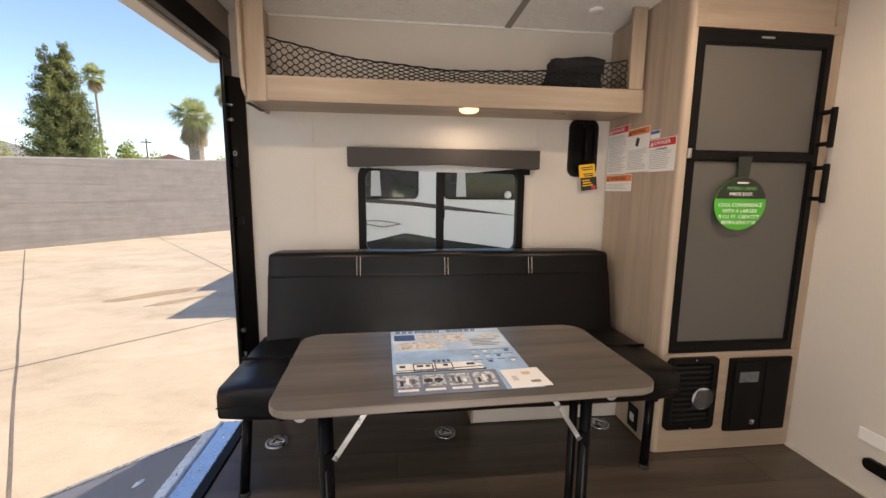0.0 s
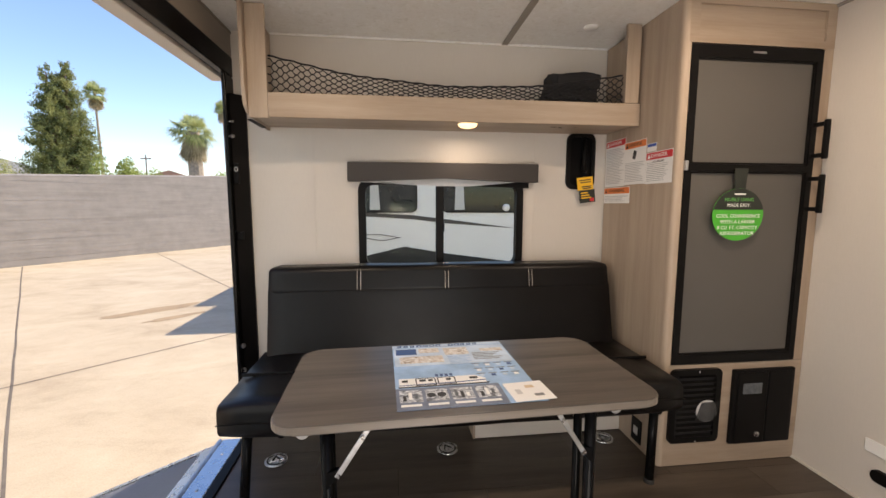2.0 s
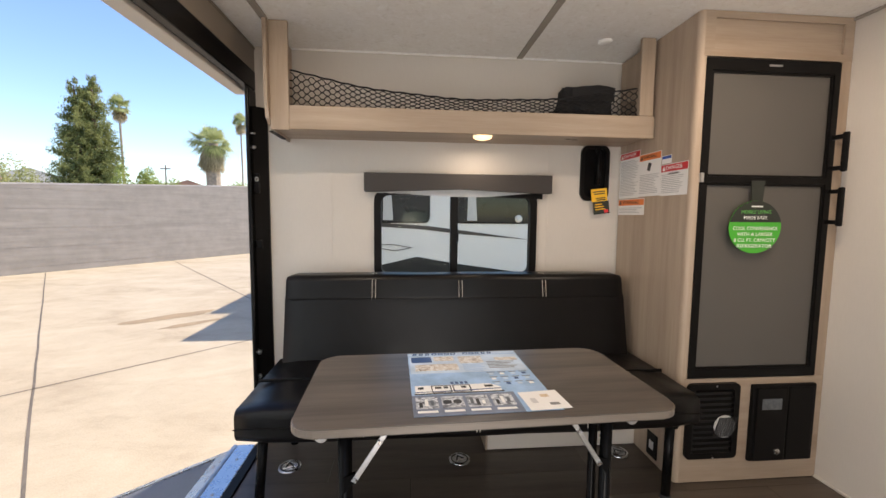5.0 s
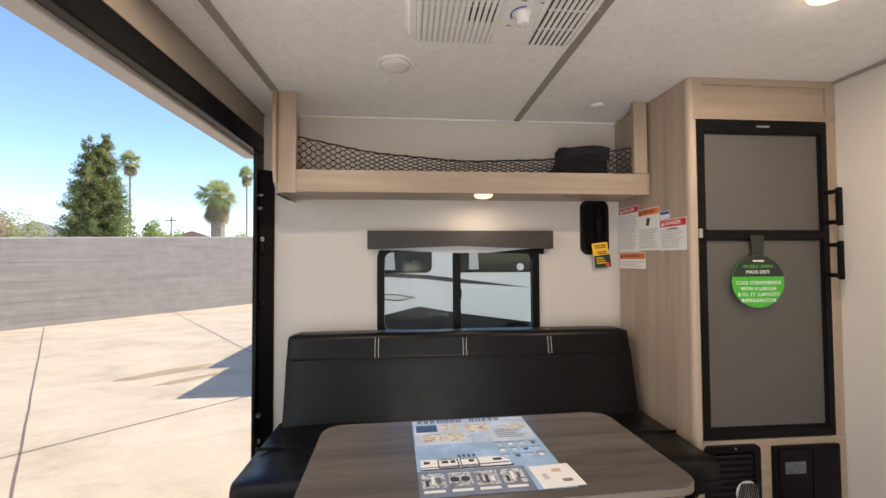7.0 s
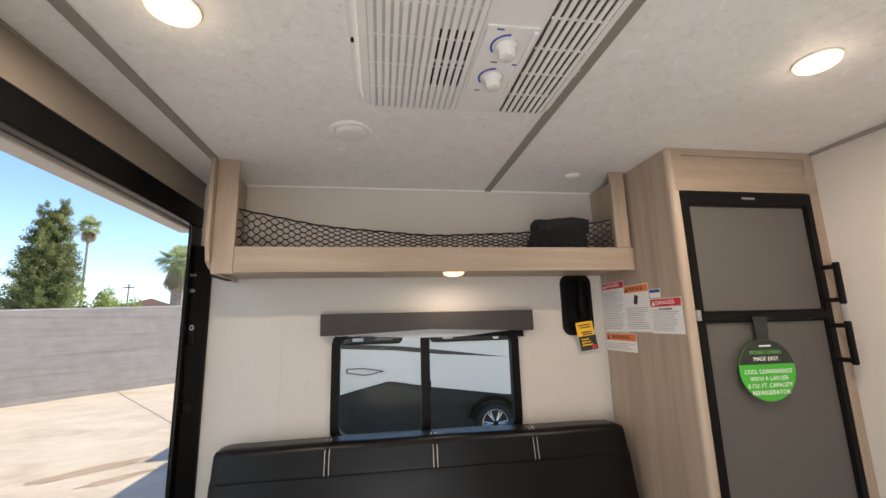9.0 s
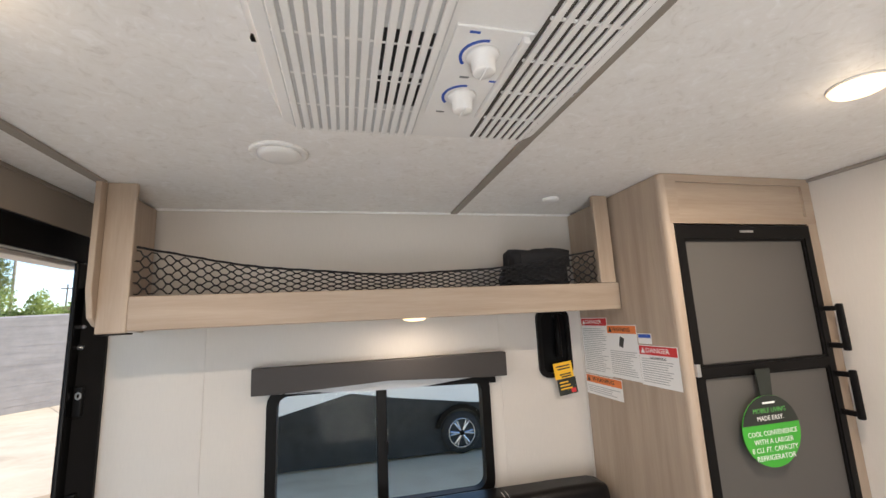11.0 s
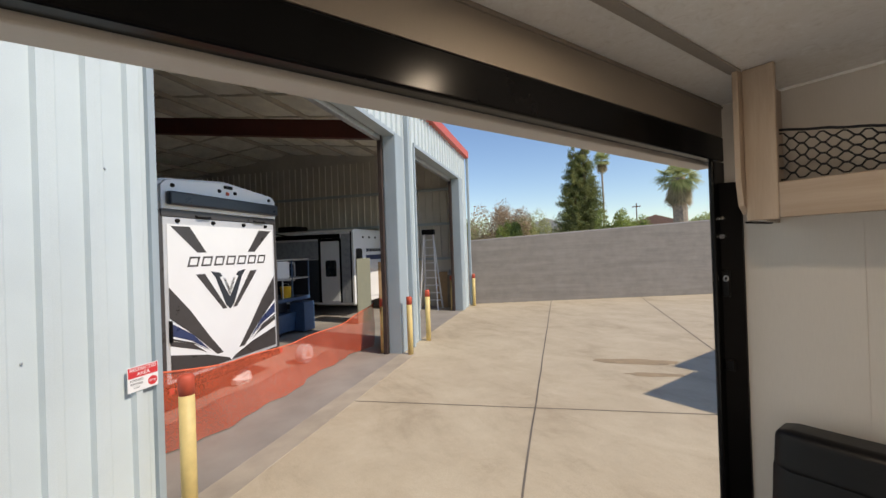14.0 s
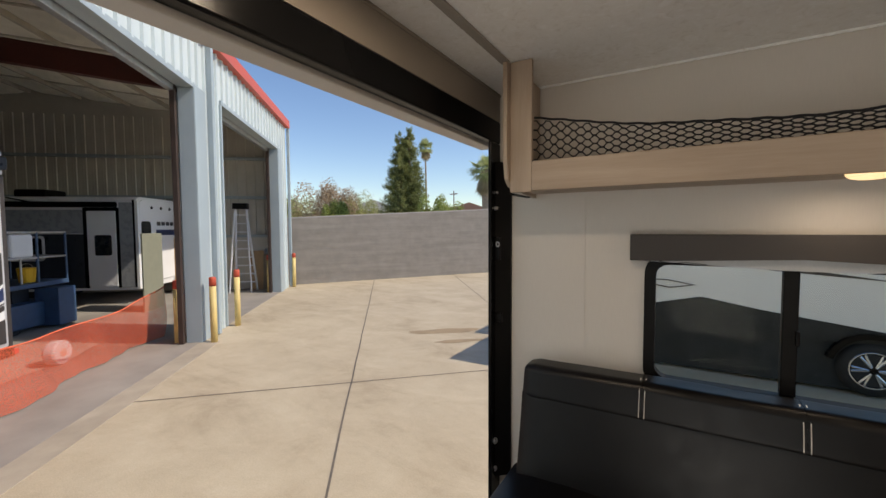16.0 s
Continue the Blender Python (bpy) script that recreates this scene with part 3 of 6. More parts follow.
part("inner_panel", B((1.405, 1.424, FY + 0.02, WY - 0.012, 1.593, CZ - 0.012), bevel=0.002), OAK_V, sh)
part("inner_panel", B((-0.377, -0.36, FY + 0.02, WY - 0.012, 1.593, CZ - 0.012), bevel=0.002), OAK_V, sh)
part("edge_trim", B((-0.394, -0.372, FY + 0.03, 2.30, 1.566, 1.572), bevel=0.003), BLACKPL, sh, "dark groove trim under the shelf")

net = thing("cargo_net", (0.5, FY + 0.02, 1.69), "black elastic hexagonal cargo net across the shelf", "net")


def net_top(x):
    u = (x + 0.296) / 1.636
    return 1.738 + 0.36 * (u - 0.53) ** 2 + 0.002 * math.sin(u * 23)


ROWS, COLS = 9, 144
for r in range(ROWS + 1):
    pts = []
    for i in range(COLS + 1):
        x = -0.296 + 1.636 * i / COLS
        top = net_top(x)
        dz = (top - 1.680) / ROWS
        ph = (i + 2 * (r % 2)) % 4
        off = (0.5, 0.5, -0.5, -0.5)[ph] * dz * 0.86
        if r in (0, ROWS):
            off = 0
        pts.append((x + random.uniform(-0.002, 0.002), FY + 0.024 + 0.006 * math.sin(i * 0.9 + r), 1.680 + dz * r + off))
    part("cord" if 0 < r < ROWS else "hem", tube(pts, 0.0025 if 0 < r < ROWS else 0.0040, 5), FABRIC, net)

bag = thing("nylon_bag", (1.11, 2.2, 1.60), "black folded nylon bag lying on the shelf", "bag")
bb = bmesh.new()
bmesh.ops.create_cube(bb, size=1.0)
bmesh.ops.subdivide_edges(bb, edges=bb.edges[:], cuts=5, use_grid_fill=True)
for v in bb.verts:
    n3 = noise.noise_vector(v.co * 3.1) * 0.06
    v.co = Vector((v.co.x * 0.235 + 0.03 * v.co.z, v.co.y * 0.12, v.co.z * 0.235)) + n3 * 0.35 + Vector((1.105, 2.19, 1.712))
part("pouch", bb, FABRIC, bag, smooth=True)
part("flap", B((1.02, 1.235, 2.118, 2.128, 1.755, 1.812), bevel=0.004), FABRIC, bag)
part("strap", tube([(0.95, 2.15, 1.698), (0.965, 2.14, 1.72), (0.99, 2.13, 1.715), (1.02, 2.125, 1.735), (1.06, 2.12, 1.72), (1.15, 2.12, 1.705)], 0.012, 8), FABRIC, bag)

# ---- lamps ----


def puck(x, y, z, r, name_label, watts):
    t = thing("puck_lamp", (x, y, z), name_label, "lamp", "warm puck lamps")
    part("rim", lathe([(r * 1.02, 0), (r * 1.02, -0.003), (r * 0.99, -0.005)], (x, y, z), 'z', 28), LAMP_RIM, t, smooth=True)
    part("lens", lathe([(r * 0.99, -0.0052), (r * 0.93, -0.0125), (r * 0.78, -0.0180), (r * 0.45, -0.022), (r * 0.05, -0.023)], (x, y, z), 'z', 28), LAMP_LENS, t, "glowing warm lens", True)
    li = new("puck_light", bpy.data.lights.new("puck_light", 'AREA'))
    li.data.shape, li.data.size, li.data.energy, li.data.color = 'DISK', r * 1.4, watts, (1.0, 0.82, 0.62)
    li.matrix_basis = pose(x, y, z - 0.03)
    # extra point light, added in the air below the lens to brighten the ceiling
    side = new("puck_ceiling_fill", bpy.data.lights.new("puck_ceiling_fill", 'POINT'))
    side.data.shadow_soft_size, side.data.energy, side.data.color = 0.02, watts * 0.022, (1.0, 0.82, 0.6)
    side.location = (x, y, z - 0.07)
    return t


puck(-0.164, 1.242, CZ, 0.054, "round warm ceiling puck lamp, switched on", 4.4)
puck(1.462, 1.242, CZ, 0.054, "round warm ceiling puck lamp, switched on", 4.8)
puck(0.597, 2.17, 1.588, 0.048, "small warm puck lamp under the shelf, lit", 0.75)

sp = thing("ceiling_speaker", (0.172, 1.783, CZ), "round off-white flush ceiling speaker", "speaker")
part("ring", lathe([(0.078, 0), (0.077, -0.005), (0.068, -0.008), (0.060, -0.005)], (0.172, 1.783, CZ), 'z', 30), CEIL, sp, smooth=True)
part("grille", lathe([(0.058, -0.004), (0.056, -0.012), (0.04, -0.016), (0.01, -0.017)], (0.172, 1.783, CZ), 'z', 30), WHITEPL, sp, smooth=True)
dt = thing("ceiling_sensor", (1.186, 2.14, CZ), "small white ceiling button sensor", "sensor")
part("cover", lathe([(0.034, 0), (0.033, -0.008), (0.022, -0.014), (0.004, -0.016)], (1.186, 2.14, CZ), 'z', 20), WHITEPL, dt, smooth=True)

# ---- ceiling air conditioner ----
ac = thing("air_conditioner", (0.51, 1.24, CZ), "white ceiling air conditioner with ribbed grilles and two knobs", "air conditioner")
AX0, AX1, AY0, AY1, AZ = 0.225, 0.772, 0.90, 1.535, 1.985
sh2 = bmesh.new()
lo = [sh2.verts.new((x, y, AZ)) for x, y in rrect(AX0, AX1, AY0, AY1, 0.04, 5)]
hi = [sh2.verts.new((x, y, CZ)) for x, y in rrect(AX0 - 0.028, AX1 + 0.028, AY0 - 0.03, AY1 + 0.018, 0.05, 5)]
sh2.faces.new(lo)
for i in range(len(lo)):
    sh2.faces.new((lo[i], lo[(i + 1) % len(lo)], hi[(i + 1) % len(lo)], hi[i]))
part("housing", sh2, WHITEPL, ac)


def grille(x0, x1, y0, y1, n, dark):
    # backing sheet; where dark, its colour is the shade behind the ribs
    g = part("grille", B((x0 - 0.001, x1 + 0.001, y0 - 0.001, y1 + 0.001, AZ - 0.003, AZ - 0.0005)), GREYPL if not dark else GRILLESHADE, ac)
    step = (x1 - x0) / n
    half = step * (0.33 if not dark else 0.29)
    for k in range(n):
        xx = x0 + step * (k + 0.5)
        part("rib", B((xx - half, xx + half, y0, y1, AZ - 0.0085, AZ - 0.0032), bevel=0.001, seg=1), WHITEPL, g)
    for yy in np.linspace(y0, y1, 6)[1:-1]:
        part("cross_rib", B((x0, x1, yy - 0.0025, yy + 0.0025, AZ - (0.0062 if dark else 0.0040), AZ - 0.0034)), WHITEPL, g)


grille(0.245, 0.490, 1.035, 1.525, 14, False)
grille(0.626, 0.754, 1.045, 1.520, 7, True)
# flat near-black sheets paint the shade within the open slots
part("intake_slot", B((0.395, 0.478, 1.20, 1.30, AZ - 0.0039, AZ - 0.0033)), DARKGAP, ac, "dark sheet coloured as the shade inside an open intake slot")
part("intake_slot", B((0.395, 0.478, 1.315, 1.405, AZ - 0.0039, AZ - 0.0033)), DARKGAP, ac, "dark sheet coloured as the shade inside an open intake slot")
part("lid_groove", ring_prism(rrect(0.396, 0.610, 0.922, 1.004, 0.004, 2), rrect(0.3985, 0.6075, 0.9245, 1.0015, 0.003, 2), 'z', AZ - 0.0012, AZ - 0.0004), DARKGAP, ac, "dark seam round the filter lid")
part("access_lid", B((0.3985, 0.6075, 0.9245, 1.0015, AZ - 0.0014, AZ - 0.0004)), WHITEPL, ac)
for k, (mx, my) in enumerate(((0.530, 1.185), (0.545, 1.295), (0.600, 1.300), (0.530, 1.415), (0.612, 1.200))):
    part("print_mark", B((mx - 0.008, mx + 0.008, my - 0.0022, my + 0.0022, AZ - 0.0058, AZ - 0.0051)), INK if k % 2 else BLUEINK, ac, "small printed dial wording")
part("control_panel", B((0.500, 0.620, 1.175, 1.425, AZ - 0.005, AZ - 0.0005), bevel=0.002), WHITEPL, ac)
part("panel_ridge", B((0.603, 0.615, 1.18, 1.42, AZ - 0.016, AZ - 0.0052), bevel=0.003), WHITEPL, ac)
for ky in (1.235, 1.355):
    kn = part("knob", lathe([(0.027, -0.005), (0.025, -0.011), (0.0195, -0.013), (0.0185, -0.034), (0.016, -0.0365), (0.004, -0.0365)], (0.558, ky, AZ), 'z', 22), WHITEPL, ac, smooth=True)
    part("knob_grip", B((0.5565, 0.5595, ky - 0.017, ky + 0.017, AZ - 0.0385, AZ - 0.030), bevel=0.001), WHITEPL, kn)
    arc = [(0.558 + 0.038 * math.cos(a), ky + 0.038 * math.sin(a)) for a in np.linspace(2.4, 4.7, 14)]
    arc2 = [(0.558 + 0.033 * math.cos(a), ky + 0.033 * math.sin(a)) for a in np.linspace(4.7, 2.4, 14)]
    part("dial_mark", prism(arc + arc2, 'z', AZ - 0.0062, AZ - 0.0051), BLUEINK, ac, "blue printed temperature arc")
part("side_screw", lathe([(0.006, 0), (0.006, -0.006), (0.002, -0.008)], (0.212, 1.30, 2.015), 'x', 10), BLACKPL, ac)
part("side_clip", B((0.777, 0.794, 1.33, 1.36, 2.00, 2.02), bevel=0.003), CHROME, ac)
part("rear_clip", lathe([(0.012, 0), (0.010, -0.006), (0.003, -0.008)], (0.55, 1.01, AZ), 'z', 14), WHITEPL, ac)

ac.location = (0.513, 1.205, CZ)

# ---- fridge cabinet ----
CF = 1.82
cab = thing("fridge_cabinet", (1.78, 2.12, 0), "tall light oak cabinet housing the fridge, furnace vent and fuse box", "cabinet")
part("side_panel", B((1.425, 1.443, CF + 0.004, WY - 0.001, 0.004, CZ - 0.002), bevel=0.003), OAK_V, cab)
part("corner_post", prism([(1.425 + 0.022 * (1 - math.cos(a)), CF + 0.004 - 0.022 * math.sin(a)) for a in np.linspace(0, math.pi / 2, 6)] + [(1.447, CF + 0.004)], 'z', 0.004, CZ - 0.002), OAK_V, cab)
part("face_frame", B((1.447, 2.118, CF - 0.018, CF, 1.862, 1.892), (1.447, 2.118, CF - 0.018, CF, 2.015, CZ - 0.002), (1.447, 1.490, CF - 0.018, CF, 1.892, 2.015), (2.075, 2.118, CF - 0.018, CF, 1.892, 2.015)), OAK_H, cab)
part("top_panel", B((1.490, 2.075, CF - 0.008, CF, 1.892, 2.015)), OAK_H, cab)
part("lower_face", B((1.447, 2.118, CF - 0.018, CF, 0.004, 0.486), bevel=0.002), OAK_H, cab)
part("filler_strip", B((1.447, 1.4595, CF - 0.018, CF, 0.486, 1.862), bevel=0.002), OAK_V, cab)
part("filler_strip", B((2.070, 2.118, CF - 0.018, CF, 0.486, 1.862), bevel=0.002), OAK_V, cab)

fg = thing("fridge", (1.765, 1.83, 0.49), "graphite two-door absorption fridge in a black frame", "fridge")
part("frame", B((1.460, 1.488, CF - 0.022, CF + 0.03, 0.49, 1.855), (2.040, 2.068, CF - 0.022, CF + 0.03, 0.49, 1.855), (1.488, 2.040, CF - 0.022, CF + 0.03, 1.806, 1.855), (1.488, 2.040, CF - 0.022, CF + 0.03, 0.49, 0.531), (1.488, 2.040, CF - 0.022, CF + 0.03, 1.342, 1.372)), BLACKPL, fg)
for z0, z1 in ((1.372, 1.806), (0.531, 1.342)):
    part("door", B((1.490, 2.038, CF - 0.010, CF + 0.02, z0 + 0.002, z1 - 0.002)), FRIDGE, fg)
part("inner_trim", ring_prism(rrect(1.489, 2.039, 0.532, 1.341, 0.004, 1), rrect(1.496, 2.032, 0.539, 1.334, 0.004, 1), 'y', CF - 0.018, CF - 0.0095), BLACKPL, fg)
part("inner_trim", ring_prism(rrect(1.489, 2.039, 1.373, 1.805, 0.004, 1), rrect(1.496, 2.032, 1.380, 1.798, 0.004, 1), 'y', CF - 0.018, CF - 0.0095), BLACKPL, fg)
for z0, z1 in ((1.395, 1.560), (1.165, 1.330)):
    h = part("handle", B((2.048, 2.066, CF - 0.085, CF - 0.065, z0, z1), bevel=0.005), BLACKPL, fg)
    part("handle_post", B((2.048, 2.066, CF - 0.068, CF - 0.021, z0 + 0.008, z0 + 0.026), bevel=0.003), BLACKPL, h)
    part("handle_post", B((2.048, 2.066, CF - 0.068, CF - 0.021, z1 - 0.026, z1 - 0.008), bevel=0.003), BLACKPL, h)
part("badge", B((1.735, 1.795, CF - 0.024, CF - 0.022, 1.828, 1.836)), STEEL, fg, "small silver maker's badge")
part("hinge", B((1.456, 1.470, CF - 0.032, CF - 0.018, 1.345, 1.385), bevel=0.002), STEEL, fg)

DY = CF - 0.035
hang = thing("fridge_hang_tag", (1.715, DY, 1.04), "round green and black card hanging from the fridge door", "tag")
DC = (1.712, 1.158)
disc = [(DC[0] + 0.120 * math.cos(a), DC[1] + 0.112 * math.sin(a)) for a in np.linspace(0, 2 * math.pi, 49)[:-1]]
part("card", prism(disc, 'y', DY - 0.001, DY + 0.001), GREEN, hang)
cap = [(DC[0] + 0.1195 * math.cos(a), DC[1] + 0.1115 * math.sin(a)) for a in np.linspace(radians(11), radians(169), 30)]
part("black_cap", prism(cap, 'y', DY - 0.0022, DY - 0.0011), CARDBLK, hang)
part("strap", prism([(1.682, 1.355), (1.746, 1.355), (1.738, 1.255), (1.690, 1.255)], 'y', DY - 0.0005, DY + 0.0018), CARDBLK, hang)
FRONT = lambda x, z, y: pose(x, y, z, 90, 0, 0)
for words, size, z, w, ink in (("MOBILE LIVING", 0.021, 1.222, 0.135, TEXTGRN), ("MADE EASY.", 0.021, 1.198, 0.110, WHITEINK),
                               ("COOL CONVENIENCE", 0.022, 1.152, 0.205, WHITEINK), ("WITH A LARGER", 0.022, 1.127, 0.165, WHITEINK),
                               ("8 CU. FT. CAPACITY", 0.022, 1.102, 0.190, WHITEINK), ("REFRIGERATOR", 0.022, 1.077, 0.160, WHITEINK)):
    text("lettering", words, size, FRONT(DC[0], z, DY - 0.0026), ink, hang, 0.0004, w)
part("logo_bar", B((1.688, 1.740, DY - 0.003, DY - 0.0023, 1.243, 1.249)), WHITEINK, hang)

vt = thing("furnace_vent", (1.59, CF, 0.11), "black louvred furnace vent with a round fan grille", "vent")
part("frame", ring_prism(rrect(1.460, 1.704, 0.122, 0.468, 0.022), rrect(1.486, 1.678, 0.149, 0.441, 0.010), 'y', CF - 0.034, CF - 0.018), BLACKPL, vt)
part("backing", B((1.483, 1.681, CF - 0.0195, CF - 0.0183, 0.146, 0.444)), DARKGAP, vt)
for k in range(12):
    z = 0.152 + k * 0.0255
    part("slat", moved(B((-0.092, 0.092, -0.007, 0.007, -0.0015, 0.0015)), pose(1.591, CF - 0.026, z, 35)), BLACKPL, vt)
fan = part("fan_guard", lathe([(0.052, 0), (0.050, -0.004), (0.012, -0.006)], (1.640, CF - 0.031, 0.270), 'y', 20), GREYPL, vt, "pale round fan seen through the louvres")
for k in range(9):
    part("guard_slot", moved(B((-0.0022, 0.0022, -0.002, 0.002, -0.046, 0.046)), pose(1.640 + (k - 4) * 0.0105, CF - 0.0385, 0.270, 0, 18, 0)), DARKGAP, fan)
for z in (0.127, 0.457):
    part("screw", lathe([(0.004, 0), (0.003, -0.002)], (1.591, CF - 0.034, z), 'y', 8), STEEL, vt)

bx = thing("fuse_box", (1.917, CF, 0.09), "dark brown plastic power converter panel with a round lock", "fuse box")
part("cover", B((1.762, 2.072, CF - 0.036, CF - 0.018, 0.101, 0.457), bevel=0.005), BLACKPL, bx)
part("door", B((1.780, 1.930, CF - 0.042, CF - 0.036, 0.105, 0.445), bevel=0.004), BLACKPL, bx)
part("label", B((1.805, 1.900, CF - 0.0428, CF - 0.042, 0.345, 0.395)), GREYPRINT, bx)
part("lock", lathe([(0.014, 0), (0.013, -0.006), (0.004, -0.008)], (1.888, CF - 0.042, 0.150), 'y', 16), CHROME, bx)
part("side_cover", B((1.936, 2.056, CF - 0.041, CF - 0.036, 0.105, 0.445), bevel=0.003), BLACKPL, bx)

ou = thing("wall_outlet", (1.425, 1.96, 0.03), "black outlet plate low on the cabinet side", "outlet")
part("plate", B((1.418, 1.4248, 1.925, 2.005, 0.030, 0.150), bevel=0.003), BLACKPL, ou)
part("socket", B((1.416, 1.4178, 1.948, 1.982, 0.07, 0.11), bevel=0.0008), GREYPL, ou)

# warning stickers on the cabinet side, facing the sofa
SX = 1.4246


def sticker(y0, y1, z0, z1, band, word, mark, lift, label):
    t = thing("warning_sticker", (SX, (y0 + y1) / 2, z0), label, "sticker", "warning stickers")
    xf = SX - 0.0006 - lift
    part("sheet", B((xf, SX - lift, y0, y1, z0, z1)), PAPER, t)
    bh = 0.034 if word else 0.016
    part("header_band", B((xf - 0.0006, xf, y0 + 0.003, y1 - 0.003, z1 - bh, z1 - 0.003)), band, t)
    side = pose(xf - 0.0010, (y0 + y1) / 2, z1 - bh / 2 - 0.0015, 90, 0, -90)
    if word:
        text("lettering", word, 0.024, side, mark, t, 0.0003, (y1 - y0) * 0.60)
        part("triangle", prism([(y1 - 0.012, z1 - bh + 0.005), (y1 - 0.034, z1 - bh + 0.005), (y1 - 0.023, z1 - 0.008)], 'x', xf - 0.0012, xf - 0.0007), mark, t)
    rnd = random.Random(int((y0 + z0) * 1000))
    z = z1 - bh - 0.014
    while z > z0 + 0.012 and word:
        e = y0 + 0.010 + rnd.random() * (y1 - y0) * 0.25
        part("text_line", B((xf - 0.0004, xf, e, y1 - 0.010, z - 0.0013, z + 0.0013)), PRINT, t)
        z -= 0.0082
    return t


sticker(2.192, 2.386, 1.296, 1.542, RED, "DANGER", WHITEINK, 0.0, "white safety sticker with a red danger heading")
ws = sticker(2.014, 2.196, 1.300, 1.512, ORANGE, "WARNING", INKDK, 0.0008, "white safety sticker with an orange warning heading")
part("pictogram_sheet", B((SX - 0.0026, SX - 0.002, 2.022, 2.188, 1.412, 1.474)), PAPER, ws)
part("pictogram", moved(B((-0.0004, 0.0004, -0.013, 0.013, -0.020, 0.020), bevel=0.0003, seg=1), pose(SX - 0.0031, 2.106, 1.444, 18)), INKDK, ws, "small black pictogram of a device")
ds = sticker(1.824, 2.012, 1.296, 1.440, RED, "DANGER", WHITEINK, 0.0012, "white safety sticker with a red danger heading")
text("lettering", "NO SMOKING", 0.012, pose(SX - 0.0026, 1.918, 1.395, 90, 0, -90), INKDK, ds, 0.0003, 0.075)
sticker(2.136, 2.388, 1.207, 1.292, ORANGE, "WARNING", INKDK, 0.0, "small white sticker with an orange warning heading")
sticker(1.940, 2.010, 1.444, 1.482, BLUEINK, "", WHITEINK, 0.0, "tiny white sticker with a blue stripe")

# crank handle recess with tag
ck = thing("crank_handle", (1.29, WY, 1.29), "black recessed crank handle on the wall with a yellow tag", "handle")
part("bezel", ring_prism(rrect(1.194, 1.358, 1.284, 1.592, 0.045), rrect(1.215, 1.337, 1.305, 1.571, 0.032), 'y', WY - 0.016, WY - 0.0005), BLACKPL, ck)
part("pan", B((1.211, 1.341, WY - 0.004, WY - 0.0006, 1.300, 1.576)), BLACK, ck)
part("grip", tube([(1.290, WY - 0.022, 1.375), (1.291, WY - 0.024, 1.48), (1.292, WY - 0.016, 1.560)], [0.014, 0.013, 0.010], 12), BLACKPL, ck, smooth=True)
part("pivot", lathe([(0.016, -0.004), (0.015, -0.012), (0.006, -0.015)], (1.291, WY, 1.562), 'y', 14), BLACKPL, ck)
tag_m = pose(1.300, WY - 0.032, 1.285, 0, -7, 0)
part("yellow_tag", moved(B((-0.046, 0.046, -0.0008, 0.0008, -0.004, 0.066), bevel=0.0006, seg=1), tag_m), YELLOW, ck, "yellow instruction tag")
part("tag_foot", moved(B((-0.040, 0.052, -0.0008, 0.0008, -0.075, -0.0045), bevel=0.0006, seg=1), tag_m), CARDBLK, ck, "black lower tag with small print")
for k, z in enumerate((0.050, 0.038, 0.014, 0.004)):
    part("print_bar", moved(B((-0.034 + 0.006 * k, 0.034, -0.0014, -0.0009, z - 0.003, z + 0.003)), tag_m), INKDK, ck)
for k, z in enumerate((-0.020, -0.034, -0.048)):
    part("print_bar", moved(B((-0.030, 0.012 + 0.008 * k, -0.0014, -0.0009, z - 0.003, z + 0.003)), tag_m), YELLOW, ck)
part("print_block", moved(B((0.020, 0.044, -0.0014, -0.0009, -0.070, -0.052)), tag_m), RED, ck)

# small fittings on the partition
pl = thing("latch_plate", (XW, 1.47, 0.22), "white plastic catch plate low on the partition", "plate")
part("plate", B((XW - 0.008, XW - 0.0005, 1.38, 1.52, 0.222, 0.275), bevel=0.003), WHITEPL, pl)
ph = thing("pull_handle", (XW, 1.44, 0.13), "black oval recessed pull on the partition", "handle")
part("pull", prism(rrect(1.36, 1.485, 0.120, 0.168, 0.022), 'x', XW - 0.016, XW - 0.0005), BLACKPL, ph)

# ---- sofa ----
so = thing("sofa", (0.5, 1.95, 0), "black leatherette jackknife sofa with ivory double stitching on black legs", "sofa")


def cushion(x0, x1, y0, y1, z0, z1, bev, puff=0.012, cuts=7):
    bm = B((x0, x1, y0, y1, z0, z1))
    bmesh.ops.subdivide_edges(bm, edges=bm.edges[:], cuts=cuts, use_grid_fill=True)
    c = Vector(((x0 + x1) / 2, (y0 + y1) / 2, (z0 + z1) / 2))
    h = Vector(((x1 - x0) / 2, (y1 - y0) / 2, (z1 - z0) / 2))
    for v in bm.verts:
        d = Vector(((v.co.x - c.x) / h.x, (v.co.y - c.y) / h.y, (v.co.z - c.z) / h.z))
        q = Vector((max(abs(v.co.x - c.x) - h.x + bev, 0), max(abs(v.co.y - c.y) - h.y + bev, 0), max(abs(v.co.z - c.z) - h.z + bev, 0)))
        if q.length > bev:
            k = q * (bev / q.length)
            v.co -= Vector([(q[i] - k[i]) * (1 if d[i] > 0 else -1) for i in range(3)])
        amp = puff * max(0, 1 - d.x ** 4)
        v.co += Vector((0, d.y, d.z)) * amp * 0.5 + noise.noise_vector(v.co * 5) * 0.003
    return bm


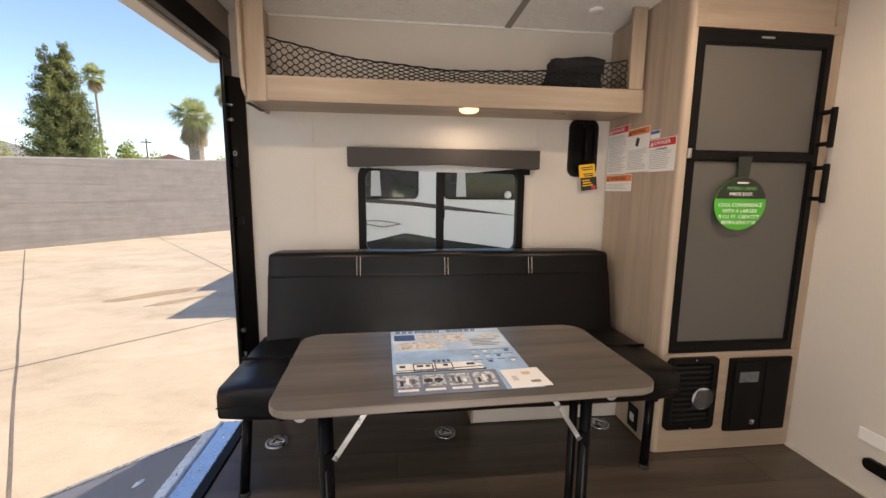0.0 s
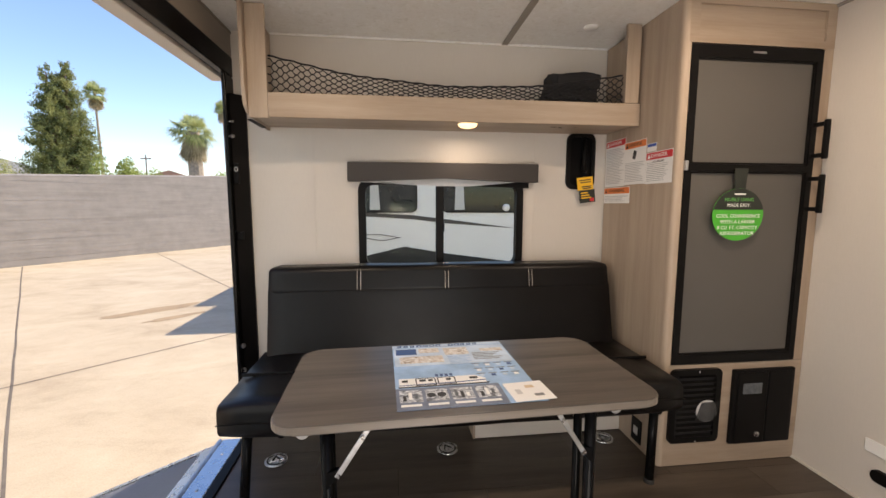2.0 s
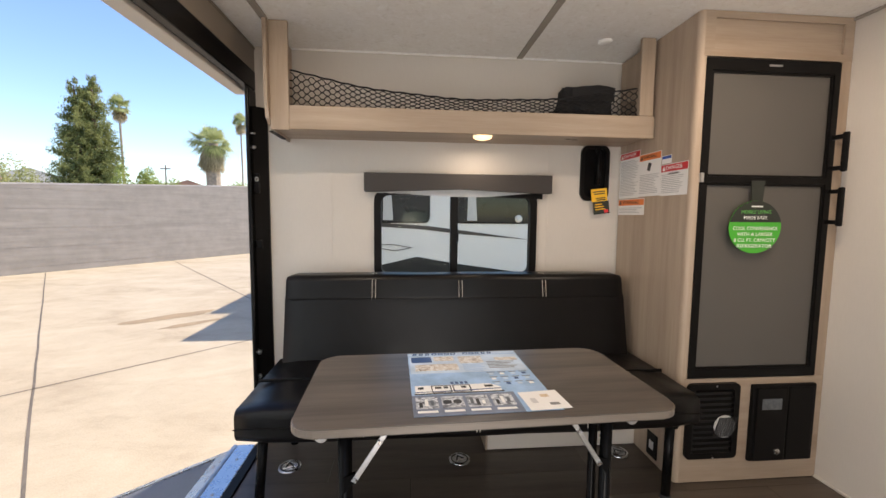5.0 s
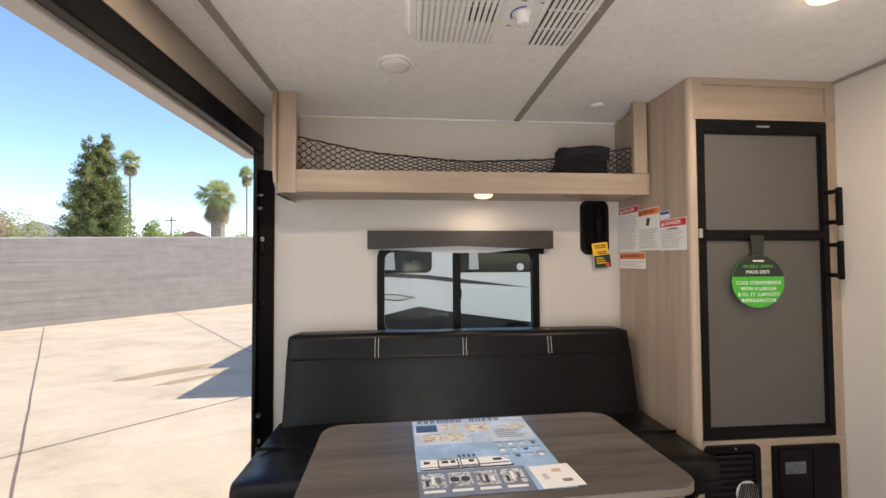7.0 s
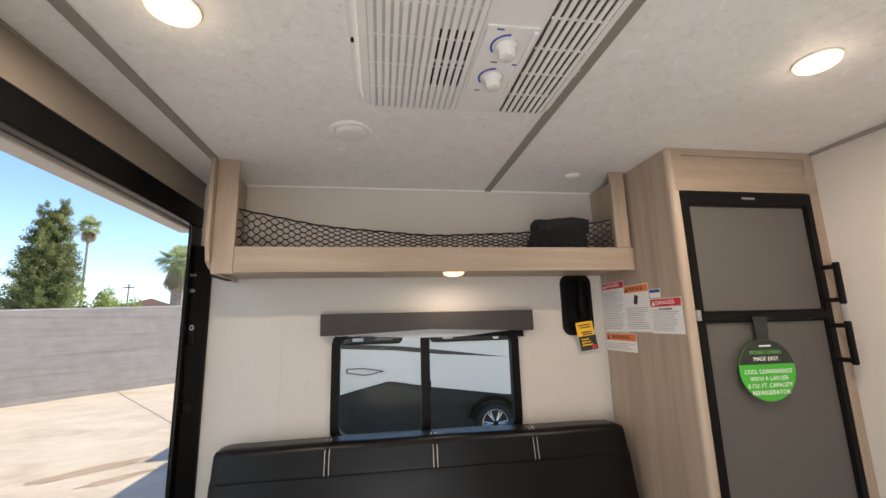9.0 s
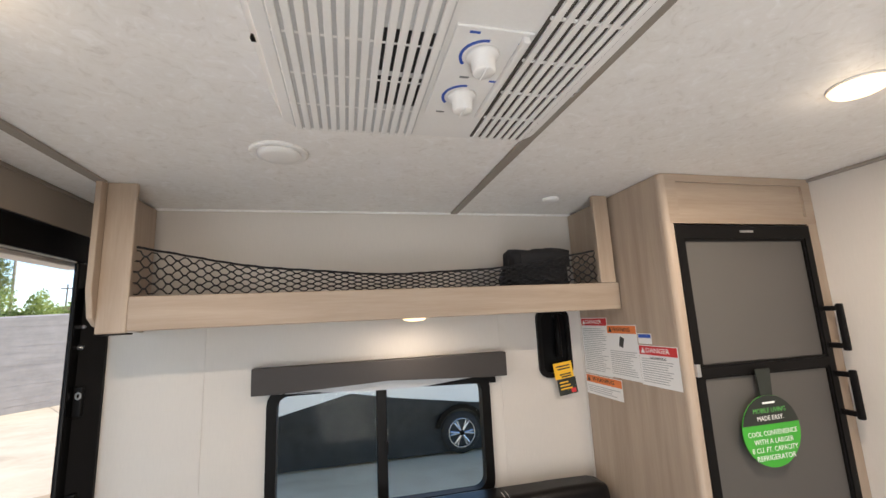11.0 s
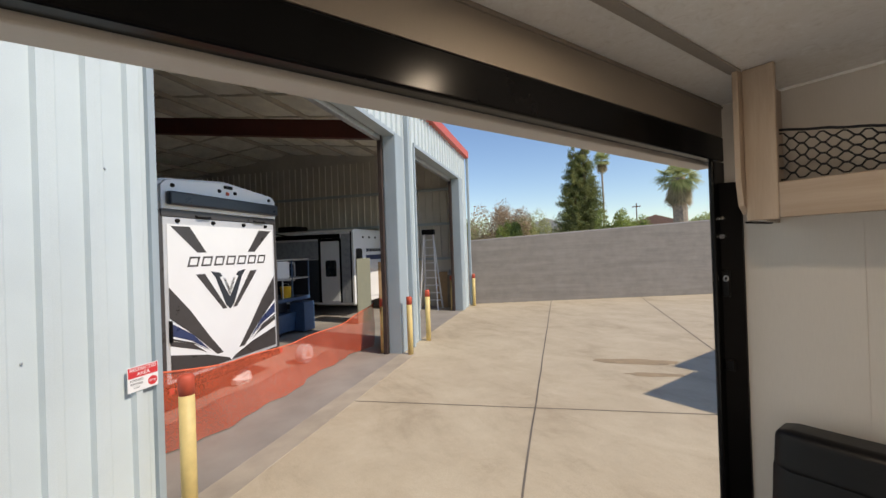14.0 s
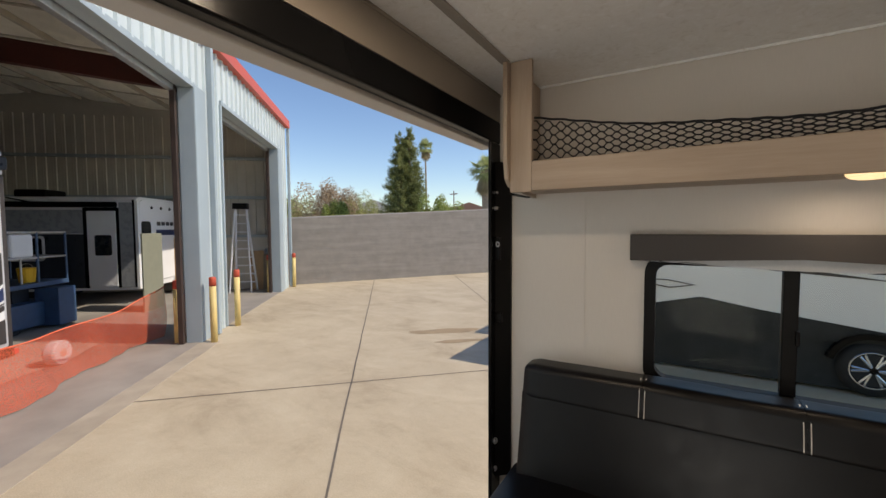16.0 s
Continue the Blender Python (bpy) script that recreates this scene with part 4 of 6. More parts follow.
X0, X1 = -0.372, 1.375
seat = part("seat", cushion(-0.408, 1.419, 1.640, 2.235, 0.352, 0.488, 0.035, 0.014, 14), LEATHER, so, smooth=True)
part("seat_seam", B((-0.395, 1.405, 1.895, 1.901, 0.484, 0.4985), bevel=0.002), LEATHER, seat)
part("front_seam", B((-0.395, 1.405, 1.6295, 1.638, 0.417, 0.420), bevel=0.001), LEATHER, seat)
LEAN = Matrix(((1, 0, 0, 0), (0, 1, 0.22, -0.22 * 0.89), (0, 0, 1, 0), (0, 0, 0, 1)))
back = part("backrest", moved(cushion(X0, X1, 2.217, 2.345, 0.440, 0.800, 0.016, 0.008, 16), LEAN), LEATHER, so, smooth=True)
w4 = (X1 - X0) / 4
for k in range(4):
    e0, e1 = (0.0 if k == 0 else 0.0008), (0.0 if k == 3 else 0.0008)
    bm = cushion(X0 + 0.001, X1 - 0.001, 2.2135, 2.335, 0.762, 0.892, 0.028, 0.006, 40)
    for cut, sgn in ((X0 + k * w4 + e0, -1), (X0 + (k + 1) * w4 - e1, 1)):
        if X0 + 0.01 < cut < X1 - 0.01:
            bmesh.ops.bisect_plane(bm, geom=bm.verts[:] + bm.edges[:] + bm.faces[:], plane_co=(cut, 0, 0), plane_no=(sgn, 0, 0), clear_outer=True)
    part("head_roll", moved(bm, LEAN), LEATHER, so, smooth=True)
for k in range(1, 4):
    for dx in (-0.0085, 0.0085):
        pts = [(X0 + k * w4 + dx, y, z) for y, z in ((2.2095, 0.782), (2.2082, 0.825), (2.2088, 0.860), (2.2150, 0.878), (2.2300, 0.8925), (2.2650, 0.8965))]
        part("stitching", moved(tube(pts, 0.0014, 5), LEAN), STITCH, back, "ivory thread")
    for dx in (-0.006, 0.006):
        part("stitching", tube([(X0 + k * w4 + dx, 1.6315, 0.375), (X0 + k * w4 + dx, 1.630, 0.455)], 0.0013, 5), STITCH, seat, "ivory thread")
part("base_frame", B((-0.33, 1.35, 1.72, 1.745, 0.325, 0.348), (-0.33, 1.35, 2.22, 2.245, 0.325, 0.348), (-0.33, -0.305, 1.745, 2.22, 0.325, 0.348), (1.325, 1.35, 1.745, 2.22, 0.325, 0.348)), BLACK, so)
for x, dx in ((-0.335, -0.014), (1.335, -0.006)):
    lg = part("leg", tube([(x - dx, 1.728, 0.350), (x + dx, 1.718, 0.012)], 0.0185, 12), BLACK, so, smooth=True)
    part("foot", lathe([(0.022, 0.001), (0.022, 0.016), (0.018, 0.02)], (x + dx, 1.718, 0), 'z', 12), RUBBER, lg)
    lg = part("leg", tube([(x - dx, 2.235, 0.350), (x + dx, 2.240, 0.012)], 0.0185, 12), BLACK, so, smooth=True)
part("leg_knob", lathe([(0.012, 0), (0.014, 0.01), (0.006, 0.02)], (1.352, 1.722, 0.32), 'x', 10), BLACKPL, so)

box2 = thing("floor_box", (1.04, 2.3, 0), "beige wall-covered service box at floor level behind the sofa", "box")
part("box_body", B((0.640, 1.424, 2.12, WY - 0.001, 0.004, 0.30), bevel=0.003), WALL, box2)
part("box_trim", B((0.628, 0.6395, 2.115, WY - 0.001, 0.004, 0.30), bevel=0.002), OAK_V, box2)

# floor tie-down rings
for i, x in enumerate((-0.322, 0.488, 1.297)):
    y = 2.054
    tr = thing("tie_down_ring", (x, y, 0.001), "round chrome recessed tie-down ring in the floor", "tie-down", "floor tie-downs")
    part("cup", lathe([(0.052, 0.001), (0.052, 0.005), (0.047, 0.009), (0.042, 0.0065), (0.006, 0.0060)], (x, y, 0), 'z', 30), CHROME, tr, smooth=True)
    part("groove", ring_prism([(x + 0.042 * math.cos(a), y + 0.042 * math.sin(a)) for a in np.linspace(0, 2 * math.pi, 33)[:-1]], [(x + 0.037 * math.cos(a), y + 0.037 * math.sin(a)) for a in np.linspace(0, 2 * math.pi, 33)[:-1]], 'z', 0.0064, 0.0075), DARKGAP, tr)
    tri = [(x + 0.034 * math.cos(a), y + 0.034 * math.sin(a)) for a in (1.9, 3.99, 6.09)]
    tri2 = [(x + 0.018 * math.cos(a), y + 0.018 * math.sin(a)) for a in (1.9, 3.99, 6.09)]
    part("ring_slot", ring_prism(tri, tri2, 'z', 0.0062, 0.0074), DARKGAP, tr, "dark slot round the folding ring")
    part("ring", tube([(*tri[0], 0.010), (*tri[1], 0.010), (*tri[2], 0.010)], 0.0028, 6, True), CHROME, tr)

# ---- folding table ----
tm = pose(0.425, 1.262, 0, 0, 0, 2.0)
tb = thing("folding_table", tm, "grey-brown wood laminate folding table with rounded corners", "table")
part("tabletop", prism(rrect(-0.457, 0.457, -0.228, 0.228, 0.055, 6), 'z', 0.721, 0.742, bevel=0.003, seg=2), TABLE_W, tb)
part("edge_band", ring_prism(rrect(-0.4585, 0.4585, -0.2295, 0.2295, 0.056, 6), rrect(-0.4565, 0.4565, -0.2275, 0.2275, 0.054, 6), 'z', 0.7235, 0.7395), TABLE_E, tb, "lighter edge band")
for sx, lx in ((-1, -0.345), (1, 0.297)):
    for ly, r in ((-0.165, 0.0145), (-0.100, 0.0115)):
        part("leg", tube([(lx, ly, 0.716), (lx, ly, 0.30), (lx + 0.004, ly + (0.05 if ly > -0.12 else 0.0), 0.030)], r, 12), BLACK, tb, smooth=True)
    ft = part("foot_bar", tube([(lx, -0.215, 0.020), (lx, 0.235, 0.020)], 0.016, 10), BLACK, tb, smooth=True)
    for fy in (-0.215, 0.235):
        part("rubber_foot", lathe([(0.018, 0.0), (0.019, 0.02), (0.017, 0.036)], (lx, fy, 0.001), 'z', 12), RUBBER, ft)
    part("top_bar", tube([(lx, -0.19, 0.711), (lx, 0.19, 0.711)], 0.009, 10), BLACK, tb, smooth=True)
    d = 1 if sx < 0 else -1
    br = part("brace", moved(B((0.0, 0.152, -0.0025, 0.0025, -0.0060, 0.0060), bevel=0.001, seg=1), pose(lx + d * 0.022, -0.182, 0.588, 0, -57 if d > 0 else -123, 0)), STEEL, tb, "flat galvanised steel stay")
    for u in (0.008, 0.112, 0.144):
        part("rivet", lathe([(0.0055, -0.003), (0.0055, 0.0), (0.003, 0.002)], (lx + d * (0.022 + u * 0.545), -0.1855, 0.588 + u * 0.839), 'y', 8), CHROME, br)
    part("stay_lug", prism([(lx, 0.560), (lx + d * 0.028, 0.590), (lx + d * 0.026, 0.608), (lx, 0.600)], 'y', -0.182, -0.172), BLACK, tb)
    part("bracket", lathe([(0.014, -0.006), (0.014, 0.006)], (lx - d * 0.045, -0.195, 0.711), 'y', 14), STEEL, tb)

# leaflet on the table
lf = thing("brochure", tm @ pose(-0.008, 0.008, 0.7425), "glossy pale blue brochure with photo panels lying on the table", "brochure")
LX0, LX1, LY0, LY1 = -0.178, 0.178, -0.207, 0.207


def patch(name, x0, x1, y0, y1, material, lift=0.0016, label=""):
    return part(name, B((x0, x1, y0, y1, lift - 0.0004, lift)), material, lf, label)


part("sheet", B((LX0, LX1, LY0, LY1, 0.0005, 0.0012)), SKYBLUE, lf)
patch("title_band", LX0, LX1, 0.186, LY1, PALEBLUE, label="pale title band")
for k in range(13):
    if k != 7:
        w = 0.013 if k < 3 or k > 9 else 0.017
        part("title_shape", ring_prism([(-0.163 + k * 0.0205, 0.188), (-0.163 + k * 0.0205 + w, 0.188), (-0.161 + k * 0.0205 + w, 0.2045), (-0.161 + k * 0.0205, 0.2045)], [(-0.1585 + k * 0.0205, 0.1925), (-0.1675 + k * 0.0205 + w, 0.1925), (-0.1655 + k * 0.0205 + w, 0.200), (-0.1565 + k * 0.0205, 0.200)], 'z', 0.0017, 0.0021), NAVY, lf)
patch("pale_zone", LX0 + 0.004, LX1 - 0.004, 0.04, 0.18, PALEBLUE)
patch("info_panel", -0.168, -0.105, 0.125, 0.172, NAVY, 0.0021)
patch("photo", -0.098, -0.035, 0.135, 0.172, PHOTO_B, 0.0021)
patch("photo", -0.020, 0.055, 0.110, 0.168, PHOTO_B, 0.0021)
patch("photo", -0.160, -0.030, 0.058, 0.108, PHOTO_B, 0.0021)
patch("photo", 0.095, 0.165, 0.125, 0.150, PHOTO_B, 0.0021)
for k in range(5):
    patch("text_bar", 0.062, 0.150 - 0.012 * (k % 3), 0.112 - k * 0.012, 0.116 - k * 0.012, INK, 0.0021)
for k in range(7):
    patch("text_bar", -0.015 + 0.0 * k, 0.05 - 0.01 * (k % 2), 0.095 - k * 0.010, 0.098 - k * 0.010, SKYBLUE, 0.0021)
for r in range(3):
    for k in range(4):
        patch("text_bar", 0.045 + k * 0.032, 0.068 + k * 0.032, 0.030 - r * 0.034, 0.034 - r * 0.034, INK, 0.0017)
        patch("icon", 0.050 + k * 0.032, 0.062 + k * 0.032, 0.014 - r * 0.034, 0.026 - r * 0.034, (PALEBLUE, PAPER, PALEBLUE, NAVY)[(r + k) % 4], 0.0017)
def drawn(name, pts, material, lift):
    return part(name, prism(pts, 'z', lift - 0.0004, lift), material, lf)


drawn("drawing_shadow", [(-0.170, -0.096), (0.062, -0.096), (0.066, -0.088), (-0.170, -0.088)], INKDK, 0.0019)
drawn("trailer_drawing", [(-0.168, -0.090), (0.058, -0.090), (0.060, -0.066), (0.034, -0.044), (-0.168, -0.044)], PAPER, 0.0021)
for x0, x1 in ((-0.125, -0.072), (-0.068, -0.020)):
    part("drawing_outline", ring_prism(rrect(x0, x1, -0.089, -0.046, 0.003, 2), rrect(x0 + 0.003, x1 - 0.003, -0.086, -0.049, 0.002, 2), 'z', 0.0021, 0.0025), INKDK, lf)
for x0, x1 in ((-0.160, -0.145), (-0.115, -0.098), (-0.092, -0.080), (-0.045, -0.032), (0.018, 0.040)):
    patch("drawing_window", x0, x1, -0.066, -0.054, INKDK, 0.0026)
drawn("drawing_stripe", [(-0.168, -0.082), (-0.02, -0.078), (0.058, -0.074), (0.058, -0.078), (-0.02, -0.083), (-0.168, -0.085)], NAVY, 0.0024)
for k in range(4):
    patch("drawing_item", -0.070 + k * 0.013, -0.062 + k * 0.013, -0.040, -0.026, NAVY, 0.0025)
patch("photo_strip", LX0, 0.085, LY0, -0.100, STRIPBLUE)
for k in range(4):
    patch("photo", -0.170 + k * 0.063, -0.115 + k * 0.063, -0.172, -0.112, PHOTO_C, 0.0021)
    if k == 1:
        for u in (-0.093, -0.068):
            part("drawn_wheel", lathe([(0.011, 0.0022), (0.011, 0.0026), (0.005, 0.0027)], (u, -0.142, 0), 'z', 16), INKDK, lf)
    for u in range(3 if k != 1 else 0):
        patch("photo_detail", -0.162 + k * 0.063 + u * 0.014, -0.154 + k * 0.063 + u * 0.014, -0.165 + 0.006 * ((u + k) % 3), -0.140 + 0.008 * ((u * 2 + k) % 3), (INKDK, PAPER, GREYPRINT)[(u + k) % 3], 0.0024)
    patch("text_bar", -0.168 + k * 0.063, -0.120 + k * 0.063, -0.192, -0.182, PAPER, 0.0021)
cd = thing("white_card", tm @ pose(0.135, -0.150, 0.7445, 0, 0, 3), "small white card with faint print on the brochure", "card")
part("card", B((-0.048, 0.055, -0.048, 0.050, 0.0004, 0.0012)), PAPER, cd)
part("print_patch", B((0.002, 0.024, 0.016, 0.030, 0.0012, 0.0016)), TANPRINT, cd)
part("print_patch", B((-0.030, -0.016, -0.012, 0.012, 0.0012, 0.0016)), GREYPL, cd)
part("print_patch", B((0.010, 0.034, -0.028, -0.016, 0.0012, 0.0016)), INK, cd)

# ---- the yard ----
GZ = -0.75
gm = bmesh.new()
bmesh.ops.create_grid(gm, x_segments=40, y_segments=40, size=400)
bmesh.ops.translate(gm, vec=(0, 0, GZ - 0.004), verts=gm.verts)
struct("ground", gm, CONCRETE, "pale tan sunlit concrete yard reaching the horizon", "ground")
ADIR = Vector((-0.622, 0.783, 0)).normalized()
BDIR = Vector((0.717, 0.697, 0)).normalized()


def joint(name, p, d, l0, l1, w=0.022):
    p, d = Vector(p), Vector(d)
    n = Vector((-d.y, d.x, 0)) * (w / 2)
    bm = bmesh.new()
    pts = []
    steps = 24
    for i in range(steps + 1):
        q = p + d * (l0 + (l1 - l0) * i / steps) + Vector((random.uniform(-0.006, 0.006), random.uniform(-0.006, 0.006), 0))
        pts.append((bm.verts.new(q + n), bm.verts.new(q - n)))
    for a, b in zip(pts, pts[1:]):
        bm.faces.new((a[0], b[0], b[1], a[1]))
    return struct(name, bm, JOINT, "dark sawn joint in the concrete slab", "joint")


joint("slab_joint_1", (-3.865, 4.855, GZ - 0.0005), Vector((-0.628, 0.778, 0)), -8, 11.6)
joint("slab_joint_2", (-9.00, 17.05, GZ - 0.0005), Vector((-0.606, 0.795, 0)), -16, 1.0)
joint("slab_joint_3", (-3.865, 4.855, GZ - 0.0005), BDIR, -3.2, 12)
joint("slab_joint_4", (-3.865, 4.855, GZ - 0.0004), -BDIR, 3.2, 4.2)
joint("slab_joint_5", (-0.6, 1.0, GZ - 0.0005), BDIR, -3.0, 1.0)

# oil and rust stain beside the wedge of shade
stn = bmesh.new()
for cx, cy, rx, ry, ph in ((-4.2, 8.0, 0.80, 0.18, 0.0), (-3.55, 7.5, 0.50, 0.11, 1.0)):
    vs = []
    for k in range(40):
        a = 2 * math.pi * k / 40
        r = 1 + 0.35 * noise.noise(Vector((math.cos(a) * 1.7 + ph, math.sin(a) * 1.7, 3.1)))
        u, v = rx * r * math.cos(a), ry * r * math.sin(a)
        vs.append(stn.verts.new((cx + u * 0.75 - v * 0.66, cy + u * 0.66 + v * 0.75, GZ - 0.0008)))
    stn.faces.new(vs)
struct("stain", stn, STAIN, "brownish water and rust stain on the concrete", "stain")
cb = thing("extension_cord", (-3.2, 2.1, GZ), "thin orange-brown extension cord curled on the concrete", "cord")
ctrl = [Vector(p) for p in ((-2.9, 1.2, 0), (-3.12, 1.72, 0), (-3.19, 1.98, 0), (-3.10, 2.29, 0), (-2.86, 2.53, 0), (-2.62, 2.62, 0), (-2.38, 2.60, 0), (-2.0, 2.40, 0))]
line = []
for i in range(1, len(ctrl) - 2):
    p0, p1, p2, p3 = ctrl[i - 1:i + 3]
    for k in range(6):
        u = k / 6
        line.append(0.5 * ((2 * p1) + (p2 - p0) * u + (2 * p0 - 5 * p1 + 4 * p2 - p3) * u * u + (3 * p1 - p0 - 3 * p2 + p3) * u ** 3) + Vector((0, 0, GZ + 0.008)))
part("cable", tube(line, 0.007, 6), plain("cord_jacket", (0.45, 0.18, 0.06), 0.6), cb)

# boundary wall of grey block
W0, W1 = Vector((-13.11, 11.15, 0)), Vector((-7.66, 19.78, 0))
wdir = (W1 - W0).normalized()
wa, wb = W0 - wdir * 3.0, W1 + wdir * 32.0
wall_len = (wb - wa).length
wm = Matrix.Translation((wa.x, wa.y, GZ)) @ Matrix.Rotation(math.atan2(wdir.y, wdir.x), 4, 'Z')
bw = tagged(part("wall_boundary", prism([(0, -0.05), (wall_len, -0.05), (wall_len, 3.9), (13.2, 3.14), (3.0, 2.60), (0, 2.45)], 'y', 0.0, 0.2), BLOCK), "smooth grey concrete block boundary wall", "wall", "", "structure")
bw.matrix_basis = wm
# courses of block, a hair apart, standing proud of the wall's core
def wall_top(x):
    return float(np.interp(x, (0, 3.0, 13.2, wall_len), (2.45, 2.60, 3.14, 3.9)))


for k in range(19):
    z0, z1 = k * 0.203 + 0.001, k * 0.203 + 0.2005
    xs = [x for x in np.linspace(0, wall_len, 181) if wall_top(x) > z0 + 0.02]
    if xs:
        out = [(xs[0], z0), (xs[-1], z0)] + [(x, min(z1, wall_top(x) - 0.002)) for x in xs[::-1]]
        part("block_course", prism(out, 'y', -0.008 - 0.003 * ((k * 5) % 3), -0.0002), BLOCK, bw)
cp = part("coping", prism([(0, 2.45), (3.0, 2.60), (13.2, 3.14), (wall_len, 3.9), (wall_len, 3.95), (13.2, 3.19), (3.0, 2.65), (0, 2.50)], 'y', -0.020, 0.215), plain("wall_cap", (0.36, 0.34, 0.32), 0.9), bw)
# ---- steel shed ----
SHED = pose(-7.89, 4.93, GZ, 0, 0, math.degrees(math.atan2(0.770, -0.638)))
BAY = pose(-8.30, 4.89, GZ, 0, 0, math.degrees(math.atan2(0.793, -0.609)))   # where the things inside stand
sd2 = thing("steel_shed", SHED, "pale blue-grey corrugated steel shed with open bays and red eave", "building")
EAVE, BAYH, BAYH2, SEND = 5.98, 4.93, 5.00, 7.50


def clad(x0, x1, z0, z1, y=0.0, out=-1, material=CLAD, parent=sd2, name="cladding_panel", pitch=0.305, axis='x'):
    """Ribbed steel sheets, each 0.915 wide, standing on their edge."""
    x = x0
    while x < x1 - 1e-4:
        xe = min(x + 0.915, x1)
        prof = []
        u = x
        while u < xe - 1e-4:
            for du, h in ((0.0, 0.0), (pitch * 0.36, 0.0), (pitch * 0.40, 0.046), (pitch * 0.58, 0.046), (pitch * 0.62, 0.0), (pitch * 0.82, 0.004), (pitch * 0.86, 0.0)):
                if u + du <= xe:
                    prof.append((u + du, y + out * h))
            u += pitch
        prof.append((xe, y))
        bm = bmesh.new()
        rows = [[bm.verts.new((a, b, z) if axis == 'x' else (b, a, z)) for a, b in prof] for z in (z0, z1)]
        back = [[bm.verts.new((a, y - out * 0.02, z) if axis == 'x' else (y - out * 0.02, a, z)) for a in (prof[0][0], prof[-1][0])] for z in (z0, z1)]
        for i in range(len(prof) - 1):
            bm.faces.new((rows[0][i], rows[0][i + 1], rows[1][i + 1], rows[1][i]))
        bm.faces.new((back[0][0], back[0][1], back[1][1], back[1][0]))
        part(name, bm, material, parent)
        x = xe


clad(-16.735, -5.755, 0.0, EAVE)
clad(-5.755, 0.0, BAYH, EAVE)
clad(0.02, 1.28, 0.0, EAVE)
clad(1.28, 6.28, BAYH2, EAVE)
clad(6.30, SEND, 0.0, EAVE)
clad(0.0, 16.0, 0.0, EAVE, SEND, 1, CLAD, axis='y')
part("eave_trim", B((-16.5, SEND + 0.12, -0.17, 0.02, EAVE - 0.02, EAVE + 0.25), bevel=0.006), REDTRIM, sd2, "red eave gutter")
for x0, x1 in ((-5.765, -5.70), (-0.06, 0.03), (1.25, 1.32), (6.24, 6.32)):
    part("jamb_trim", B((x0, x1, -0.045, 0.24, 0.0, BAYH), bevel=0.004), CLAD_TRIM, sd2)
part("jamb_trim", B((-0.05, 0.42, -0.055, -0.034, 0.0, BAYH), bevel=0.004), CLAD_TRIM, sd2)
part("jamb_trim", B((6.30, 6.75, -0.055, -0.034, 0.0, BAYH2), bevel=0.004), CLAD_TRIM, sd2)
for x0, x1, h in ((-5.755, 0.0, BAYH), (1.28, 6.28, BAYH2)):
    part("head_trim", B((x0, x1, -0.045, 0.24, h - 0.06, h + 0.04), bevel=0.004), CLAD_TRIM, sd2)
    part("door_track", B((x0, x1, 0.26, 0.38, h - 0.16, h - 0.02), bevel=0.01), STEEL, sd2, "steel door track")
part("downpipe", prism(rrect(0.50, 0.62, -0.16, -0.05, 0.015, 2), 'z', 0.02, EAVE), CLAD_TRIM, sd2)
part("downpipe", prism(rrect(7.56, 7.66, -0.15, -0.05, 0.015, 2), 'z', 0.02, EAVE), CLAD_TRIM, sd2)
for x in (-5.72, -0.12, 1.36, 6.20):
    part("door_guide", B((x - 0.04, x + 0.04, 0.25, 0.34, 0.0, BAYH), bevel=0.006), GUIDE, sd2, "rusty dark door guide rail")
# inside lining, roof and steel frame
clad(-16.5, SEND, 0.0, EAVE + 0.12, 15.9, -1, LINING_SHADED, name="lining_panel")
part("gable_lining", prism([(0.3, 1.9), (15.9, 1.9), (15.9, EAVE + 0.14), (8, EAVE + 1.03), (0.3, EAVE + 0.16)], 'x', SEND - 0.11, SEND - 0.05), LINING_LIT, sd2)
clad(0.3, 15.9, 1.9, 6.15, SEND - 0.12, -1, LINING_LIT, name="lining_panel", axis='y')
part("lower_lining", B((SEND - 0.14, SEND - 0.05, 0.3, 15.9, 0.0, 1.9)), LINING_LIT, sd2)
part("end_wall", B((-16.6, -16.5, 0.0, 15.9, 0.0, 7.4)), LINING_SHADED, sd2)
for z in (1.9, 3.3, 4.7):
    part("girt", B((SEND - 0.26, SEND - 0.14, 0.3, 15.8, z, z + 0.10)), CLAD_TRIM, sd2)
    part("girt", B((-16.4, SEND - 0.3, 15.66, 15.82, z, z + 0.12)), CLAD_TRIM, sd2)
part("roof", prism([(0.022, EAVE + 0.05), (8, EAVE + 0.95), (16, EAVE + 0.05), (16, EAVE + 0.20), (8, EAVE + 1.10), (0.022, EAVE + 0.20)], 'x', -16.5, SEND + 0.05), INSUL, sd2, "white insulated roof underside")
def roof_z(y):
    return EAVE + 0.05 + 0.9 * (1 - abs(y - 8) / 8.0)


for k in range(11):
    y = 0.62 + k * 1.49
    z = roof_z(y)
    part("purlin", B((-16.4, SEND - 0.2, y - 0.035, y + 0.035, z - 0.13, z - 0.004)), PURLIN, sd2)
for j in range(9):
    x = -7.02 + j * 1.83
    part("seam_strap", prism([(0.3, roof_z(0.3) - 0.055), (8, roof_z(8) - 0.055), (15.8, roof_z(15.8) - 0.055), (15.8, roof_z(15.8) - 0.005), (8, roof_z(8) - 0.005), (0.3, roof_z(0.3) - 0.005)], 'x', x - 0.035, x + 0.035), PURLIN, sd2)
